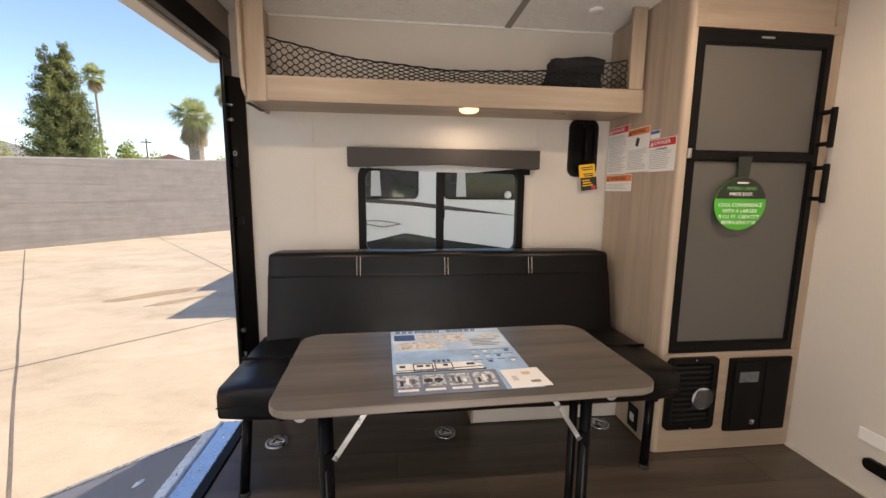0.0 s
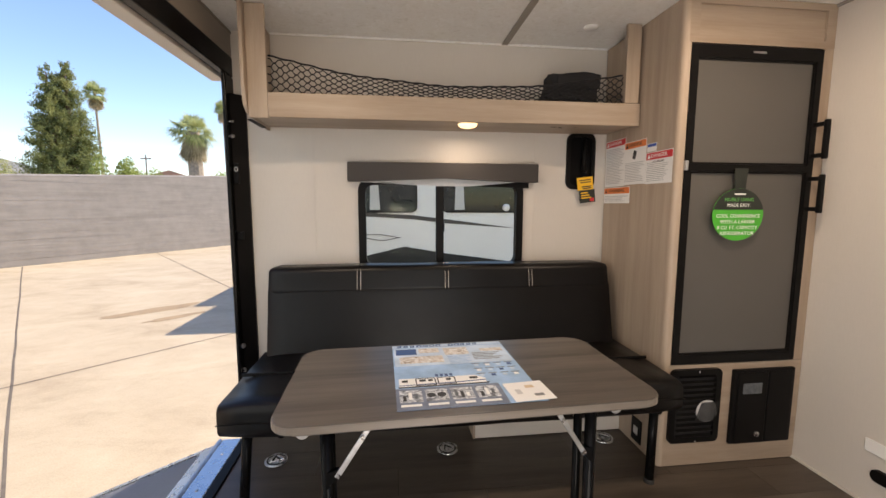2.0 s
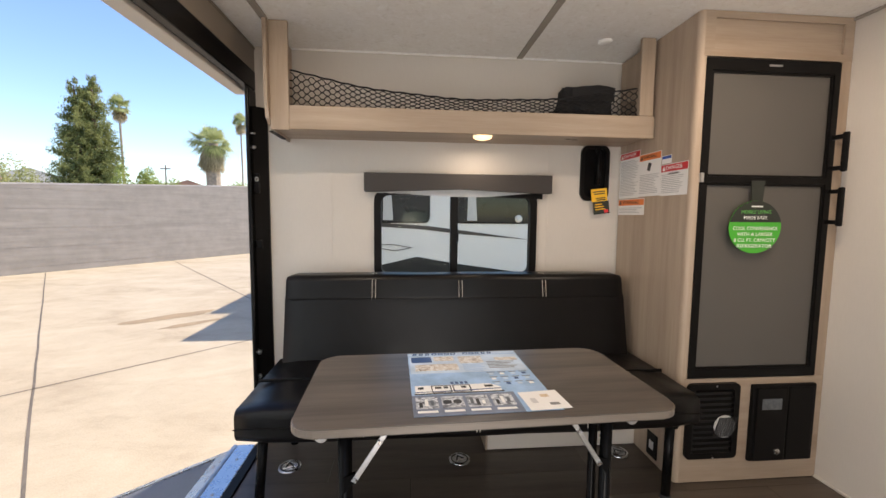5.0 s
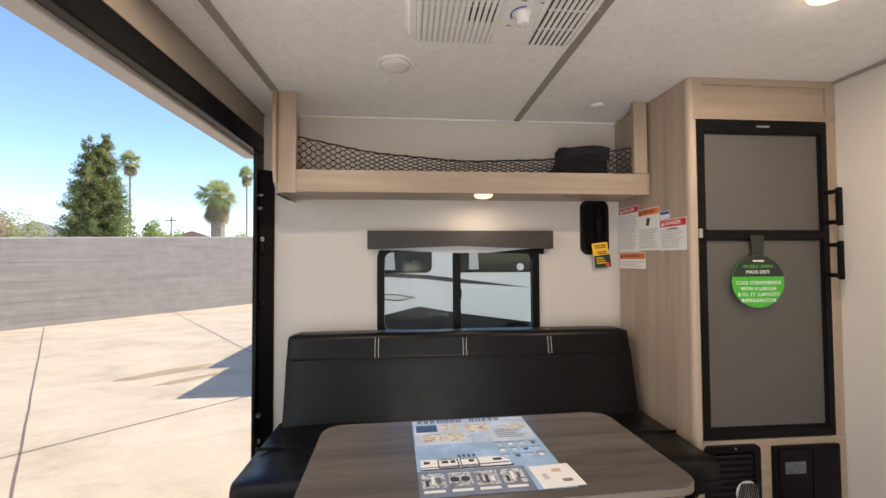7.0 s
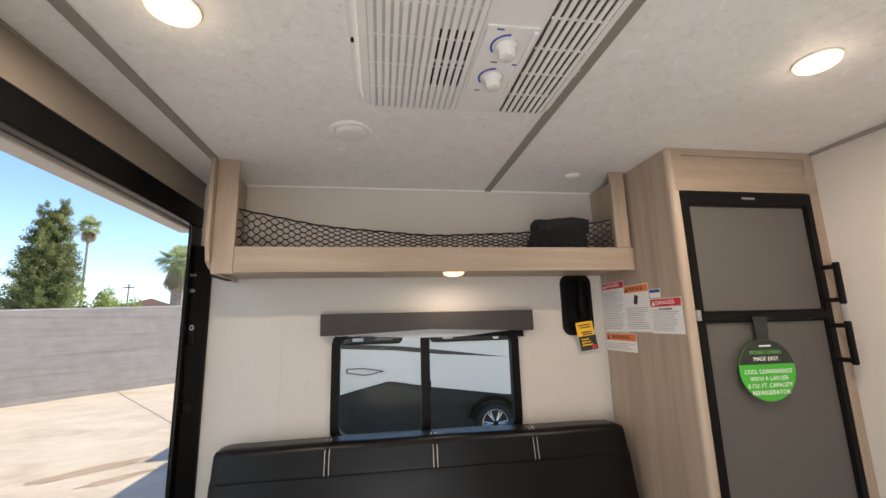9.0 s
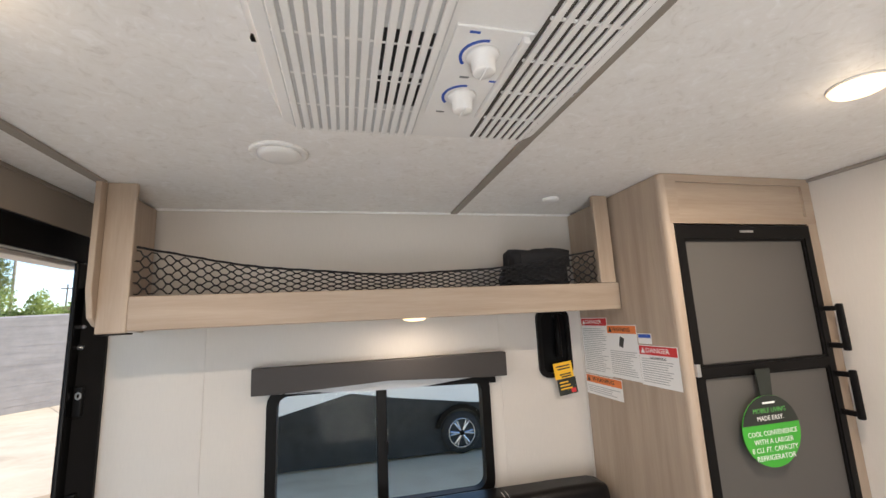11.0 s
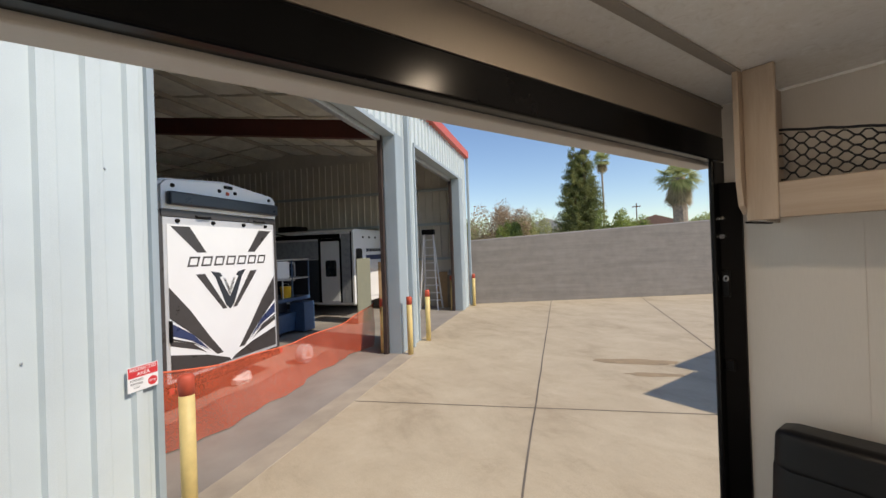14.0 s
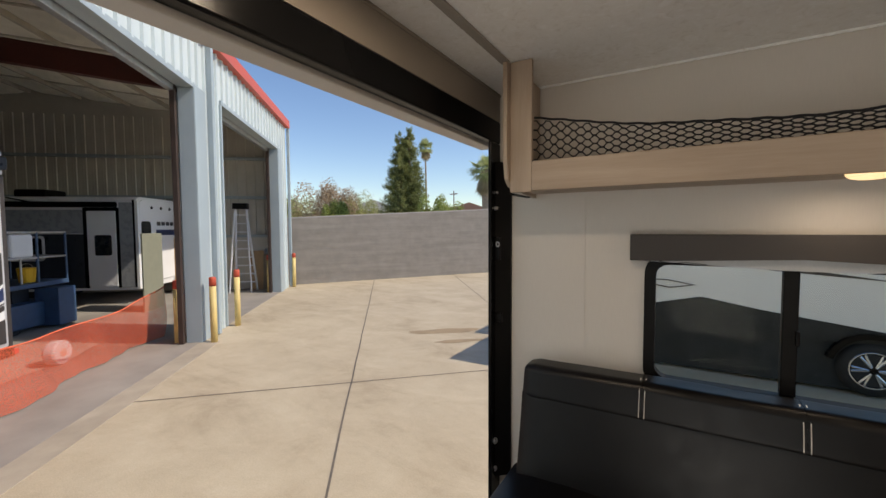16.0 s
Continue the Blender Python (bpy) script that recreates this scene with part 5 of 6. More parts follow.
# quilted insulation blankets sagging between the purlins
blanket = {}
for k in range(10):
    y0 = 0.665 + k * 1.49
    y1 = y0 + 1.40
    for j in range(8):
        x0 = -7.0 + j * 1.83
        key = k
        if key not in blanket:
            bm = bmesh.new()
            g = [[bm.verts.new((1.79 * i / 8, y0 + 1.40 * r / 8, roof_z(y0 + 1.40 * r / 8) - 0.012 - 0.10 * (max(0.0, math.sin(math.pi * i / 8)) ** 0.35) * (max(0.0, math.sin(math.pi * r / 8)) ** 0.5) + 0.008 * math.sin(3.1 * i + 1.7 * r + k))) for i in range(9)] for r in range(9)]
            for r in range(8):
                for i in range(8):
                    bm.faces.new((g[r][i], g[r + 1][i], g[r + 1][i + 1], g[r][i + 1]))
            me = bpy.data.meshes.new("insulation_panel")
            bm.to_mesh(me)
            bm.free()
            me.materials.append(INSUL)
            blanket[key] = me
        o = new("insulation_panel", blanket[key])
        o.location = (x0, 0, 0)
        o.parent = sd2
for x in (-12.0, 0.55):
    part("rafter", prism([(0.3, EAVE - 1.02), (8, EAVE - 0.02), (15.8, EAVE - 0.90), (15.8, EAVE - 0.45), (8, EAVE + 0.42), (0.3, EAVE - 0.58)], 'x', x - 0.09, x + 0.09), REDSTEEL, sd2, "dark red steel rafter")
    if x:
        part("column", B((x - 0.1, x + 0.1, 0.30, 0.60, 0.0, EAVE - 0.2), bevel=0.01), REDSTEEL if x < 0 else CLAD_TRIM, sd2)
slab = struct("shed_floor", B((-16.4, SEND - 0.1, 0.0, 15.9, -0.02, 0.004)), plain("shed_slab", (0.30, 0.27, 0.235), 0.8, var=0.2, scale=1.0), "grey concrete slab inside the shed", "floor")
slab.matrix_basis = SHED
apron = struct("shed_apron", B((-5.7, 0.0, -0.35, 0.0, -0.02, 0.0015)), plain("worn_apron", (0.41, 0.35, 0.27), 0.85, var=0.2, scale=1.5), "darker worn concrete strip before the bay", "apron")
apron.matrix_basis = SHED

# sign on the cladding
sg = thing("restricted_area_sign", SHED @ pose(-5.885, -0.052, 1.20) @ Matrix.Diagonal((0.86, 1, 0.78, 1)), "white sign with red heading screwed to the cladding", "sign")
part("plate", B((-0.15, 0.15, -0.004, 0.0, 0.0, 0.26)), PAPER, sg)
part("red_heading", B((-0.145, 0.145, -0.0052, -0.0041, 0.145, 0.255)), RED, sg)
text("lettering", "RESTRICTED", 0.050, pose(0, -0.0056, 0.227, 90, 0, 0), WHITEINK, sg, 0.0005, 0.26)
text("lettering", "AREA", 0.050, pose(0, -0.0056, 0.177, 90, 0, 0), WHITEINK, sg, 0.0005, 0.13)
for k, (t, w) in enumerate((("AUTHORIZED", 0.13), ("PERSONNEL", 0.12), ("ONLY", 0.06))):
    text("lettering", t, 0.034, pose(-0.065, -0.0046, 0.115 - 0.036 * k, 90, 0, 0), INKDK, sg, 0.0004, w)
part("red_disc", lathe([(0.048, 0), (0.048, -0.0012)], (0.092, -0.004, 0.068), 'y', 20), RED, sg)
text("lettering", "STOP", 0.028, pose(0.092, -0.0056, 0.068, 90, 0, 0), WHITEINK, sg, 0.0004, 0.07)
for x, z in ((-5.75, 1.62), (-6.2, 1.62), (-6.65, 1.62), (-6.1, 3.0), (-6.5, 3.0)):
    ft = thing("cladding_screw", SHED @ pose(x, -0.006, z), "small steel screw head in the cladding", "screw", "cladding screws")
    part("head", lathe([(0.010, 0), (0.008, -0.006)], (0, 0, 0), 'y', 8), STEEL, ft)


def bollard(x, y, h, label):
    t = thing("bollard", (x, y, GZ), label, "bollard", "yard bollards")
    part("post", tube([(x, y, GZ - 0.05), (x, y, GZ + h - 0.16)], 0.062, 18), BOLL_Y, t, smooth=True)
    part("red_cap", lathe([(0.0635, h - 0.17), (0.0635, h - 0.02), (0.05, h), (0.01, h + 0.006)], (x, y, GZ), 'z', 18), BOLL_R, t, "weathered red painted top", True)


bollard(-4.05, 0.73, 1.27, "faded yellow steel bollard with a red top beside the cladding")
bollard(-7.67, 5.06, 1.27, "faded yellow steel bollard with a red top at the pillar")
bollard(-8.56, 6.11, 1.28, "faded yellow steel bollard with a red top")
bollard(-8.22, 4.67, 1.22, "faded yellow steel bollard with a red top inside the bay edge")
bollard(-12.55, 10.90, 1.28, "faded yellow steel bollard with a red top at the shed corner")
bollard(-12.3, 9.62, 1.30, "faded yellow steel bollard with a red top inside the bay edge")


# ---- orange barrier mesh across the bay ----
bn = thing("barrier_mesh", SHED @ pose(-2.2, 0.95, 0), "sagging orange plastic safety mesh strung across the bay", "barrier")
NX0, NX1 = -2.95, 2.62


def mesh_z(x, v):
    u = (x - NX0) / (NX1 - NX0)
    top = 1.06 - 0.30 * math.sin(math.pi * u) ** 0.8
    return 0.03 + (top - 0.03) * v


def mesh_y(x, v):
    return 0.10 * math.sin(x * 1.3 + 2 * v) + 0.05 * math.sin(4.1 * x) + 0.02 * math.sin(11 * x + 5 * v)


bmn = bmesh.new()
NC, NR = 160, 14
grid = [[bmn.verts.new((NX0 + (NX1 - NX0) * i / NC, mesh_y(NX0 + (NX1 - NX0) * i / NC, j / NR), mesh_z(NX0 + (NX1 - NX0) * i / NC, j / NR))) for i in range(NC + 1)] for j in range(NR + 1)]
for j in range(NR):
    for i in range(NC):
        bmn.faces.new((grid[j][i], grid[j][i + 1], grid[j + 1][i + 1], grid[j + 1][i]))
part("mesh_sheet", bmn, NET_SHEET, bn)
part("top_cord", tube([(NX0 + (NX1 - NX0) * i / 40, 0.10 * math.sin((NX0 + (NX1 - NX0) * i / 40) * 1.3 + 2) + 0.05 * math.sin(4.1 * (NX0 + (NX1 - NX0) * i / 40)), mesh_z(NX0 + (NX1 - NX0) * i / 40, 1.0)) for i in range(41)], 0.012, 6), NET_OR, bn)
wl = thing("wheel_chock_disc", SHED @ pose(-1.05, 1.75, -0.22), "pale round plastic lid leaning behind the barrier", "disc")
part("disc", lathe([(0.185, -0.09), (0.20, -0.06), (0.20, 0.06), (0.185, 0.09)], (0, 0, 0.42), 'y', 26), GREYPL, wl)
part("hub", lathe([(0.07, -0.09), (0.06, -0.10)], (0, 0, 0.42), 'y', 16), plain("pinkish_plastic", (0.55, 0.36, 0.30), 0.6), wl)
rag = thing("paper_scrap", SHED @ pose(-2.45, 2.1, 0.008), "crumpled white paper scrap on the slab", "paper")
rb = bmesh.new()
bmesh.ops.create_icosphere(rb, subdivisions=3, radius=0.16)
for v in rb.verts:
    v.co = Vector((v.co.x * 1.3, v.co.y * 0.7, max(0.0, v.co.z * 0.7 + 0.10))) + noise.noise_vector(v.co * 9) * 0.05
    v.co.z = max(v.co.z, 0.0)
part("scrap", rb, PAPER, rag)

# ---- toy hauler in the bay: its rear ramp door faces out ----
VT = thing("toy_hauler", SHED @ pose(-4.05, 2.0, 0.09) @ Matrix.Diagonal((1.0, 1, 0.94, 1)), "white toy hauler trailer with charcoal chevron graphics, rear door closed", "trailer")
part("body", prism([(0, 0.40), (2.5, 0.40), (2.5, 3.50), (2.40, 3.58), (1.25, 3.70), (0.1, 3.58), (0, 3.50)], 'y', 0.0, 8.0, bevel=0.03), GEL, VT)
part("rear_cap", prism([(0.04, 3.10), (2.46, 3.10), (2.46, 3.46), (2.37, 3.55), (1.25, 3.665), (0.13, 3.55), (0.04, 3.46)], 'y', -0.06, 0.0, bevel=0.012), GEL, VT)
part("top_trim", B((0.045, 2.455, -0.05, -0.003, 2.985, 3.095), bevel=0.006), GRAPH, VT)
part("side_trim", B((-0.012, -0.001, 0.0, 0.9, 0.42, 3.09)), GRAPH, VT)
part("spoiler", B((0.10, 2.42, -0.17, -0.062, 3.16, 3.37), bevel=0.03, seg=3), DARKBODY, VT)
rd = part("ramp_frame", B((0.075, 2.425, -0.035, -0.003, 0.42, 2.98), bevel=0.006), ALU, VT, "aluminium ramp door frame")
part("ramp_skin", B((0.125, 2.375, -0.046, -0.036, 0.47, 2.87), bevel=0.003), GEL, VT)
part("side_trim", B((0.0, 0.073, -0.032, -0.003, 0.40, 3.09), bevel=0.004), GRAPH, VT)
part("side_trim", B((2.427, 2.50, -0.032, -0.003, 0.40, 3.09), bevel=0.004), GRAPH, VT)
part("bumper", B((0.05, 2.45, -0.10, 0.10, 0.26, 0.40), bevel=0.02), BLACK, VT)
for x in (0.30, 0.95, 1.62, 2.18):
    part("door_knob", lathe([(0.035, 0), (0.03, -0.03), (0.01, -0.04)], (x, -0.036, 2.925), 'y', 12), BLACKPL, VT)
for x, z in ((0.22, 3.47), (1.08, 3.50), (1.25, 3.47), (1.42, 3.50), (2.28, 3.47)):
    part("marker_light", lathe([(0.035, 0), (0.03, -0.02), (0.01, -0.028)], (x, -0.06, z), 'y', 12), BLACKPL if x != 1.25 else BOLL_R, VT)
part("rear_camera", B((1.17, 1.33, -0.11, -0.062, 3.555, 3.61), bevel=0.01), BLACKPL, VT)
for x in (0.75, 2.0):
    part("grab_handle", tube([(x - 0.14, -0.035, 3.03), (x - 0.12, -0.08, 3.00), (x + 0.12, -0.08, 3.00), (x + 0.14, -0.035, 3.03)], 0.014, 8), BLACKPL, VT)


def decal(name, pts, material, y=-0.0475, t=0.0015, lift=0.0):
    return part(name, prism(pts, 'y', y - t - lift, y - lift), material, VT)


XC = 1.25
for s in (-1, 1):
    def M(pts):
        return [(XC + s * a * 1.07, b) for a, b in pts]
    decal("chevron_bar", M([(1.00, 2.84), (0.70, 2.84), (0.42, 2.42), (0.58, 2.42)]), GRAPH)
    decal("chevron_bar", M([(0.62, 2.06), (0.46, 2.06), (0.06, 1.42), (0.14, 1.42)]), GRAPH)
    decal("swoosh", M([(1.05, 1.90), (1.05, 1.42), (0.70, 1.10), (0.28, 0.66), (0.16, 0.66), (0.42, 1.02), (0.72, 1.48)]), GRAPH)
    decal("navy_swoosh", M([(1.05, 1.36), (1.05, 1.16), (0.72, 1.00), (0.42, 0.78), (0.70, 1.10)]), NAVYV)
    decal("swoosh", M([(1.05, 1.08), (1.05, 1.00), (0.60, 0.82), (0.46, 0.74), (0.70, 0.95)]), GRAPH)
    decal("corner_fill", M([(1.05, 0.86), (1.05, 0.48), (0.0, 0.48), (0.06, 0.54), (0.45, 0.70)]), GRAPH)
    decal("emblem_wing", M([(0.36, 2.10), (0.18, 2.06), (0.14, 2.00), (0.19, 1.98), (0.0, 1.62), (0.0, 1.40), (0.08, 1.48), (0.27, 1.98)]), DARKBODY, lift=0.002)
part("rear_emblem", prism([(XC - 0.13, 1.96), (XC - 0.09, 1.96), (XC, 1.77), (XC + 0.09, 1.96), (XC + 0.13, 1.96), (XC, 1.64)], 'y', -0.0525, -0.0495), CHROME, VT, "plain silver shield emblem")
for s in (-1, 1):
    decal("thin_swoosh", [(XC + s * a * 1.07, b) for a, b in ((1.05, 1.12), (1.05, 1.09), (0.66, 0.93), (0.40, 0.75), (0.68, 0.96))], GRAPH)
# maker's word as plain rounded outlines
for k in range(7):
    x = 0.44 + k * 0.247
    lean = 0.05
    part("word_shape", ring_prism([(x, 2.19), (x + 0.19, 2.19), (x + 0.19 + lean, 2.355), (x + lean, 2.355)], [(x + 0.042, 2.220), (x + 0.172, 2.220), (x + 0.148 + lean, 2.325), (x + 0.018 + lean, 2.325)], 'y', -0.0495, -0.0475), GRAPH, VT)
part("door_latch", B((0.115, 0.155, -0.075, -0.036, 1.05, 1.38), bevel=0.008), BLACKPL, VT)
part("tail_light", B((2.40, 2.47, -0.125, -0.101, 0.29, 0.38), bevel=0.005), RED, VT)
part("tail_light", B((0.03, 0.10, -0.125, -0.101, 0.29, 0.38), bevel=0.005), RED, VT)
for x in (0.08, 2.20):
    for y in (4.2, 5.1):
        w = part("wheel", lathe([(0.25, 0.0), (0.34, 0.02), (0.35, 0.11), (0.34, 0.20), (0.25, 0.22)], (x, y, 0.262), 'x', 24), RUBBER, VT)

# ---- travel trailer deeper in the shed ----
PT = thing("travel_trailer", BAY @ pose(4.36, 3.42, 0), "dark and white travel trailer with white rear cap in shed", "trailer")
part("body", prism([(0, 0.42), (2.4, 0.42), (2.4, 3.10), (2.2, 3.18), (0.2, 3.18), (0, 3.10)], 'y', 0.0, 7.4, bevel=0.03), GEL, PT)
part("rear_panel", prism([(0.10, 0.60), (2.30, 0.60), (2.30, 3.00), (2.12, 3.10), (0.28, 3.10), (0.10, 3.00)], 'y', -0.03, 0.0, bevel=0.01), GEL, PT)
part("corner_trim", B((-0.012, 0.09, -0.036, 0.05, 0.45, 3.05), bevel=0.01), GEL, PT)
part("rear_window", prism(rrect(0.15, 0.62, 1.75, 2.45, 0.09), 'y', -0.04, -0.031), DARKGLASS, PT)
part("rear_band", B((0.9, 2.3, -0.037, -0.031, 2.02, 2.20)), NAVYV, PT)
for k in range(5):
    part("word_bar", B((0.95 + k * 0.25, 1.14 + k * 0.25, -0.036, -0.031, 2.33, 2.45)), DARKBODY, PT)
for x in (0.7, 1.2, 1.7):
    part("marker_light", lathe([(0.05, 0), (0.04, -0.02)], (x, -0.03, 2.88), 'y', 10), BLACKPL, PT)
part("tail_light", B((0.35, 0.60, -0.045, -0.031, 0.88, 1.12), bevel=0.01), RED, PT)
part("side_band", B((-0.012, -0.002, 1.43, 7.3, 2.10, 2.78)), GEL_GREY, PT, "grey upper side band")
part("side_band", B((-0.014, -0.002, 1.43, 7.3, 0.50, 2.08)), DARKBODY, PT, "dark lower side band")
part("side_band", B((-0.012, -0.002, 0.1, 0.47, 0.50, 3.0)), GEL_GREY, PT)
dr = part("door", B((-0.035, -0.003, 0.55, 1.33, 0.55, 2.75), bevel=0.01), GEL, PT, "white entry door")
part("door_window", prism(rrect(0.68, 1.13, 1.45, 2.05, 0.06), 'x', -0.045, -0.036), DARKGLASS, dr)
part("door_frame", B((-0.028, -0.003, 1.33, 1.43, 0.5, 2.85), (-0.028, -0.003, 0.47, 0.55, 0.5, 2.85), (-0.028, -0.003, 0.55, 1.33, 2.75, 2.85)), BLACK, PT)
part("awning", tube([(-0.10, 0.5, 2.93), (-0.10, 7.0, 2.95)], 0.085, 10), BLACK, PT)
part("corner_seam", B((-0.016, 0.0, 0.05, 0.10, 0.5, 3.08)), BLACK, PT)
part("awning_arm", tube([(-0.07, 2.2, 2.9), (-0.12, 3.3, 3.12)], 0.02, 8), BLACK, PT)
part("window", prism(rrect(2.5, 3.8, 1.35, 2.0, 0.08), 'x', -0.026, -0.015), DARKGLASS, PT)
part("window_trim", ring_prism(rrect(2.46, 3.84, 1.31, 2.04, 0.10), rrect(2.53, 3.77, 1.38, 1.97, 0.06), 'x', -0.034, -0.026), GEL, PT)
part("roof_unit", B((0.8, 1.6, 3.0, 3.9, 3.185, 3.45), bevel=0.06, seg=3), BLACKPL, PT)
for y in (3.0, 3.9):
    part("wheel", lathe([(0.25, 0.0), (0.34, 0.02), (0.35, 0.11), (0.34, 0.20), (0.25, 0.22)], (0.05, y, 0.35), 'x', 24), RUBBER, PT)
part("wheel", lathe([(0.25, 0.0), (0.34, 0.02), (0.35, 0.11), (0.34, 0.20), (0.25, 0.22)], (2.15, 3.4, 0.35), 'x', 24), RUBBER, PT)

# blue lift platform with guard rails, bucket and lamp head
lp = thing("work_platform", BAY @ pose(1.15, 3.7, 0), "blue wheeled work platform with steel guard rails", "platform")
part("base", B((-0.55, 0.75, 0.0, 1.1, 0.10, 0.62), bevel=0.02), BLUEP, lp)
part("deck", B((-0.60, 0.95, -0.05, 1.2, 0.95, 1.05), bevel=0.01), BLUEP, lp)
part("cabinet", B((0.30, 0.80, -0.3, 0.2, 0.05, 0.90), bevel=0.02), BLUEP, lp)
part("pillar", B((-0.1, 0.3, 0.3, 0.8, 0.62, 0.95)), DARKBODY, lp)
for x in (-0.58, 0.15, 0.92):
    part("rail_post", tube([(x, -0.03, 1.05), (x, -0.03, 2.15)], 0.025, 8), BLUEP, lp)
    part("rail_post", tube([(x, 1.18, 1.05), (x, 1.18, 2.15)], 0.025, 8), BLUEP, lp)
for z in (1.6, 2.15):
    part("guard_rail", tube([(-0.58, -0.03, z), (0.92, -0.03, z), (0.92, 1.18, z), (-0.58, 1.18, z)], 0.025, 8, True), STEEL, lp)
for x in (-0.4, 0.6):
    part("wheel", lathe([(0.12, -0.04), (0.14, 0), (0.12, 0.04)], (x, 0.05, 0.14), 'y', 16), RUBBER, lp)
bk = thing("bucket", BAY @ pose(1.30, 3.9, 1.055), "yellow plastic bucket on the work platform", "bucket")
part("pail", lathe([(0.13, 0.0), (0.16, 0.30), (0.165, 0.32)], (0, 0, 0), 'z', 20), YELLOW, bk)
part("bail", tube([(0.16 * math.cos(a), 0, 0.31 + 0.10 * math.sin(a)) for a in np.linspace(0, math.pi, 10)], 0.006, 6), STEEL, bk)
hl = thing("heat_lamp", BAY @ pose(0.95, 3.72, 1.055), "white lamp head on a short stand", "lamp")
part("stand", tube([(0, 0, 0), (0, 0, 0.7)], 0.02, 8), STEEL, hl)
part("head", B((-0.27, 0.27, -0.06, 0.06, 0.56, 1.06), bevel=0.05, seg=3), GEL, hl)
ob_ = thing("leaning_board", BAY @ pose(3.45, 2.5, 0, 0, 0, 0), "olive board standing inside the bay", "board")
part("board", B((-0.5, 0.4, -0.02, 0.02, 0.0, 2.1), bevel=0.004), OLIVE, ob_)

# step ladder, boxes and panels by the end wall
ld = thing("step_ladder", SHED @ pose(6.72, 1.32, 0, 0, 0, 90), "tall aluminium step ladder against the shed end wall", "ladder")
for x in (-1, 1):
    part("rail", tube([(x * 0.36, -0.32, 0.0), (x * 0.17, 0.10, 2.95)], 0.042, 6), LADDER, ld)
    part("rear_rail", tube([(x * 0.36, 0.36, 0.0), (x * 0.19, 0.14, 2.85)], 0.030, 6), LADDER, ld)
for k in range(9):
    z = 0.3 + k * 0.3
    u = z / 2.95
    part("step", B((-0.36 + 0.19 * u, 0.36 - 0.19 * u, -0.36 + 0.42 * u, -0.27 + 0.42 * u, z - 0.02, z + 0.02)), LADDER, ld)
part("top_cap", B((-0.24, 0.24, -0.02, 0.24, 2.90, 3.10), bevel=0.02), BLACKPL, ld)
for x, y, w, h, m, nm, lb in ((7.10, 1.00, 0.45, 1.42, CARDB, "cardboard_sheet", "brown cardboard sheet leaning on the shed wall"), (7.12, 0.62, 0.34, 1.30, BROWNP, "panel_board", "brown panel board leaning on the shed wall"), (7.22, 0.52, 0.45, 1.5, GEL_GREY, "panel_board", "grey panel board leaning on the shed wall")):
    t = thing(nm, SHED @ pose(x, y, 0, 0, 6, 0), lb, "board")
    part("board", B((-0.03, 0.03, -w / 2, w / 2, 0, h), bevel=0.004), m, t)
cbx = thing("cardboard_box", SHED @ pose(6.9, 3.2, 0), "brown cardboard box beside the ladder", "box")
part("box", B((-0.3, 0.3, -0.3, 0.3, 0, 1.9), bevel=0.01), CARDB, cbx)

# ---- neighbouring trailers beyond the window ----


def neighbour(name, x0, y0, w, ln, h, label, slant):
    t = thing(name, (x0 + ln / 2, y0 + w / 2, GZ), label, "trailer")
    part("body", prism([(x0 - slant, GZ + 0.75), (x0 + ln, GZ + 0.75), (x0 + ln, GZ + h - 0.1), (x0 + ln - 0.2, GZ + h), (x0, GZ + h), (x0 - slant * 0.55, GZ + h * 0.72), (x0 - slant, GZ + h * 0.60)], 'y', y0, y0 + w, bevel=0.02), GEL, t)
    # the second trailer's dark underbody is dropped low, standing in for ground shade
    part("underbody", B((x0 + 0.2, x0 + ln - 0.2, y0 + 0.12, y0 + w - 0.12, GZ + (0.45 if slant > 0.3 else 0.08), GZ + 0.75)), DARKBODY, t)
    return t


NY = 7.40
nb = neighbour("parked_trailer", -0.32, NY, 1.6, 8.5, 2.90, "white fibreglass trailer with charcoal stripes parked alongside", 0.55)


def on_side(name, pts, material, lift=0.0, label=""):
    return part(name, prism(pts, 'y', NY - 0.006 - lift, NY - 0.001 - lift), material, nb, label)


on_side("lower_graphic", [(-0.84, 0.16), (0.40, 0.45), (1.1, 0.325), (2.4, 0.145), (4.0, 0.05), (8.0, 0.03), (8.0, 0.004), (-0.84, 0.004)], MATTEDARK)
# added dark sheet in place of the shade below the body
part("skirt", B((-0.80, 8.1, NY + 0.03, NY + 0.06, GZ + 0.16, GZ + 0.752)), MATTEDARK, nb, "dark sheet standing in for the shade under the trailer")
on_side("stripe", [(-0.80, 1.01), (-0.30, 0.985), (0.5, 0.935), (1.2, 0.855), (2.45, 0.762), (1.25, 0.92), (0.6, 1.0), (-0.30, 1.06), (-0.78, 1.09)], GRAPH)
for x0, x1 in ((-0.42, 0.62), (1.08, 3.2)):
    w = on_side("side_window", rrect(x0, x1, 1.06, 1.80, 0.10), DARKGLASS, 0.004)
    part("window_edge", ring_prism(rrect(x0 - 0.012, x1 + 0.012, 1.048, 1.812, 0.11), rrect(x0 + 0.012, x1 - 0.012, 1.072, 1.788, 0.09), 'y', NY - 0.016, NY - 0.0101), BLACKPL, w)
    part("curtain", prism([(x0 + 0.22, 1.10), (x0 + 0.40, 1.10), (x0 + 0.36, 1.78), (x0 + 0.24, 1.78)], 'y', NY - 0.0125, NY - 0.0104), GREYPL, w, "pale curtain behind the glass")
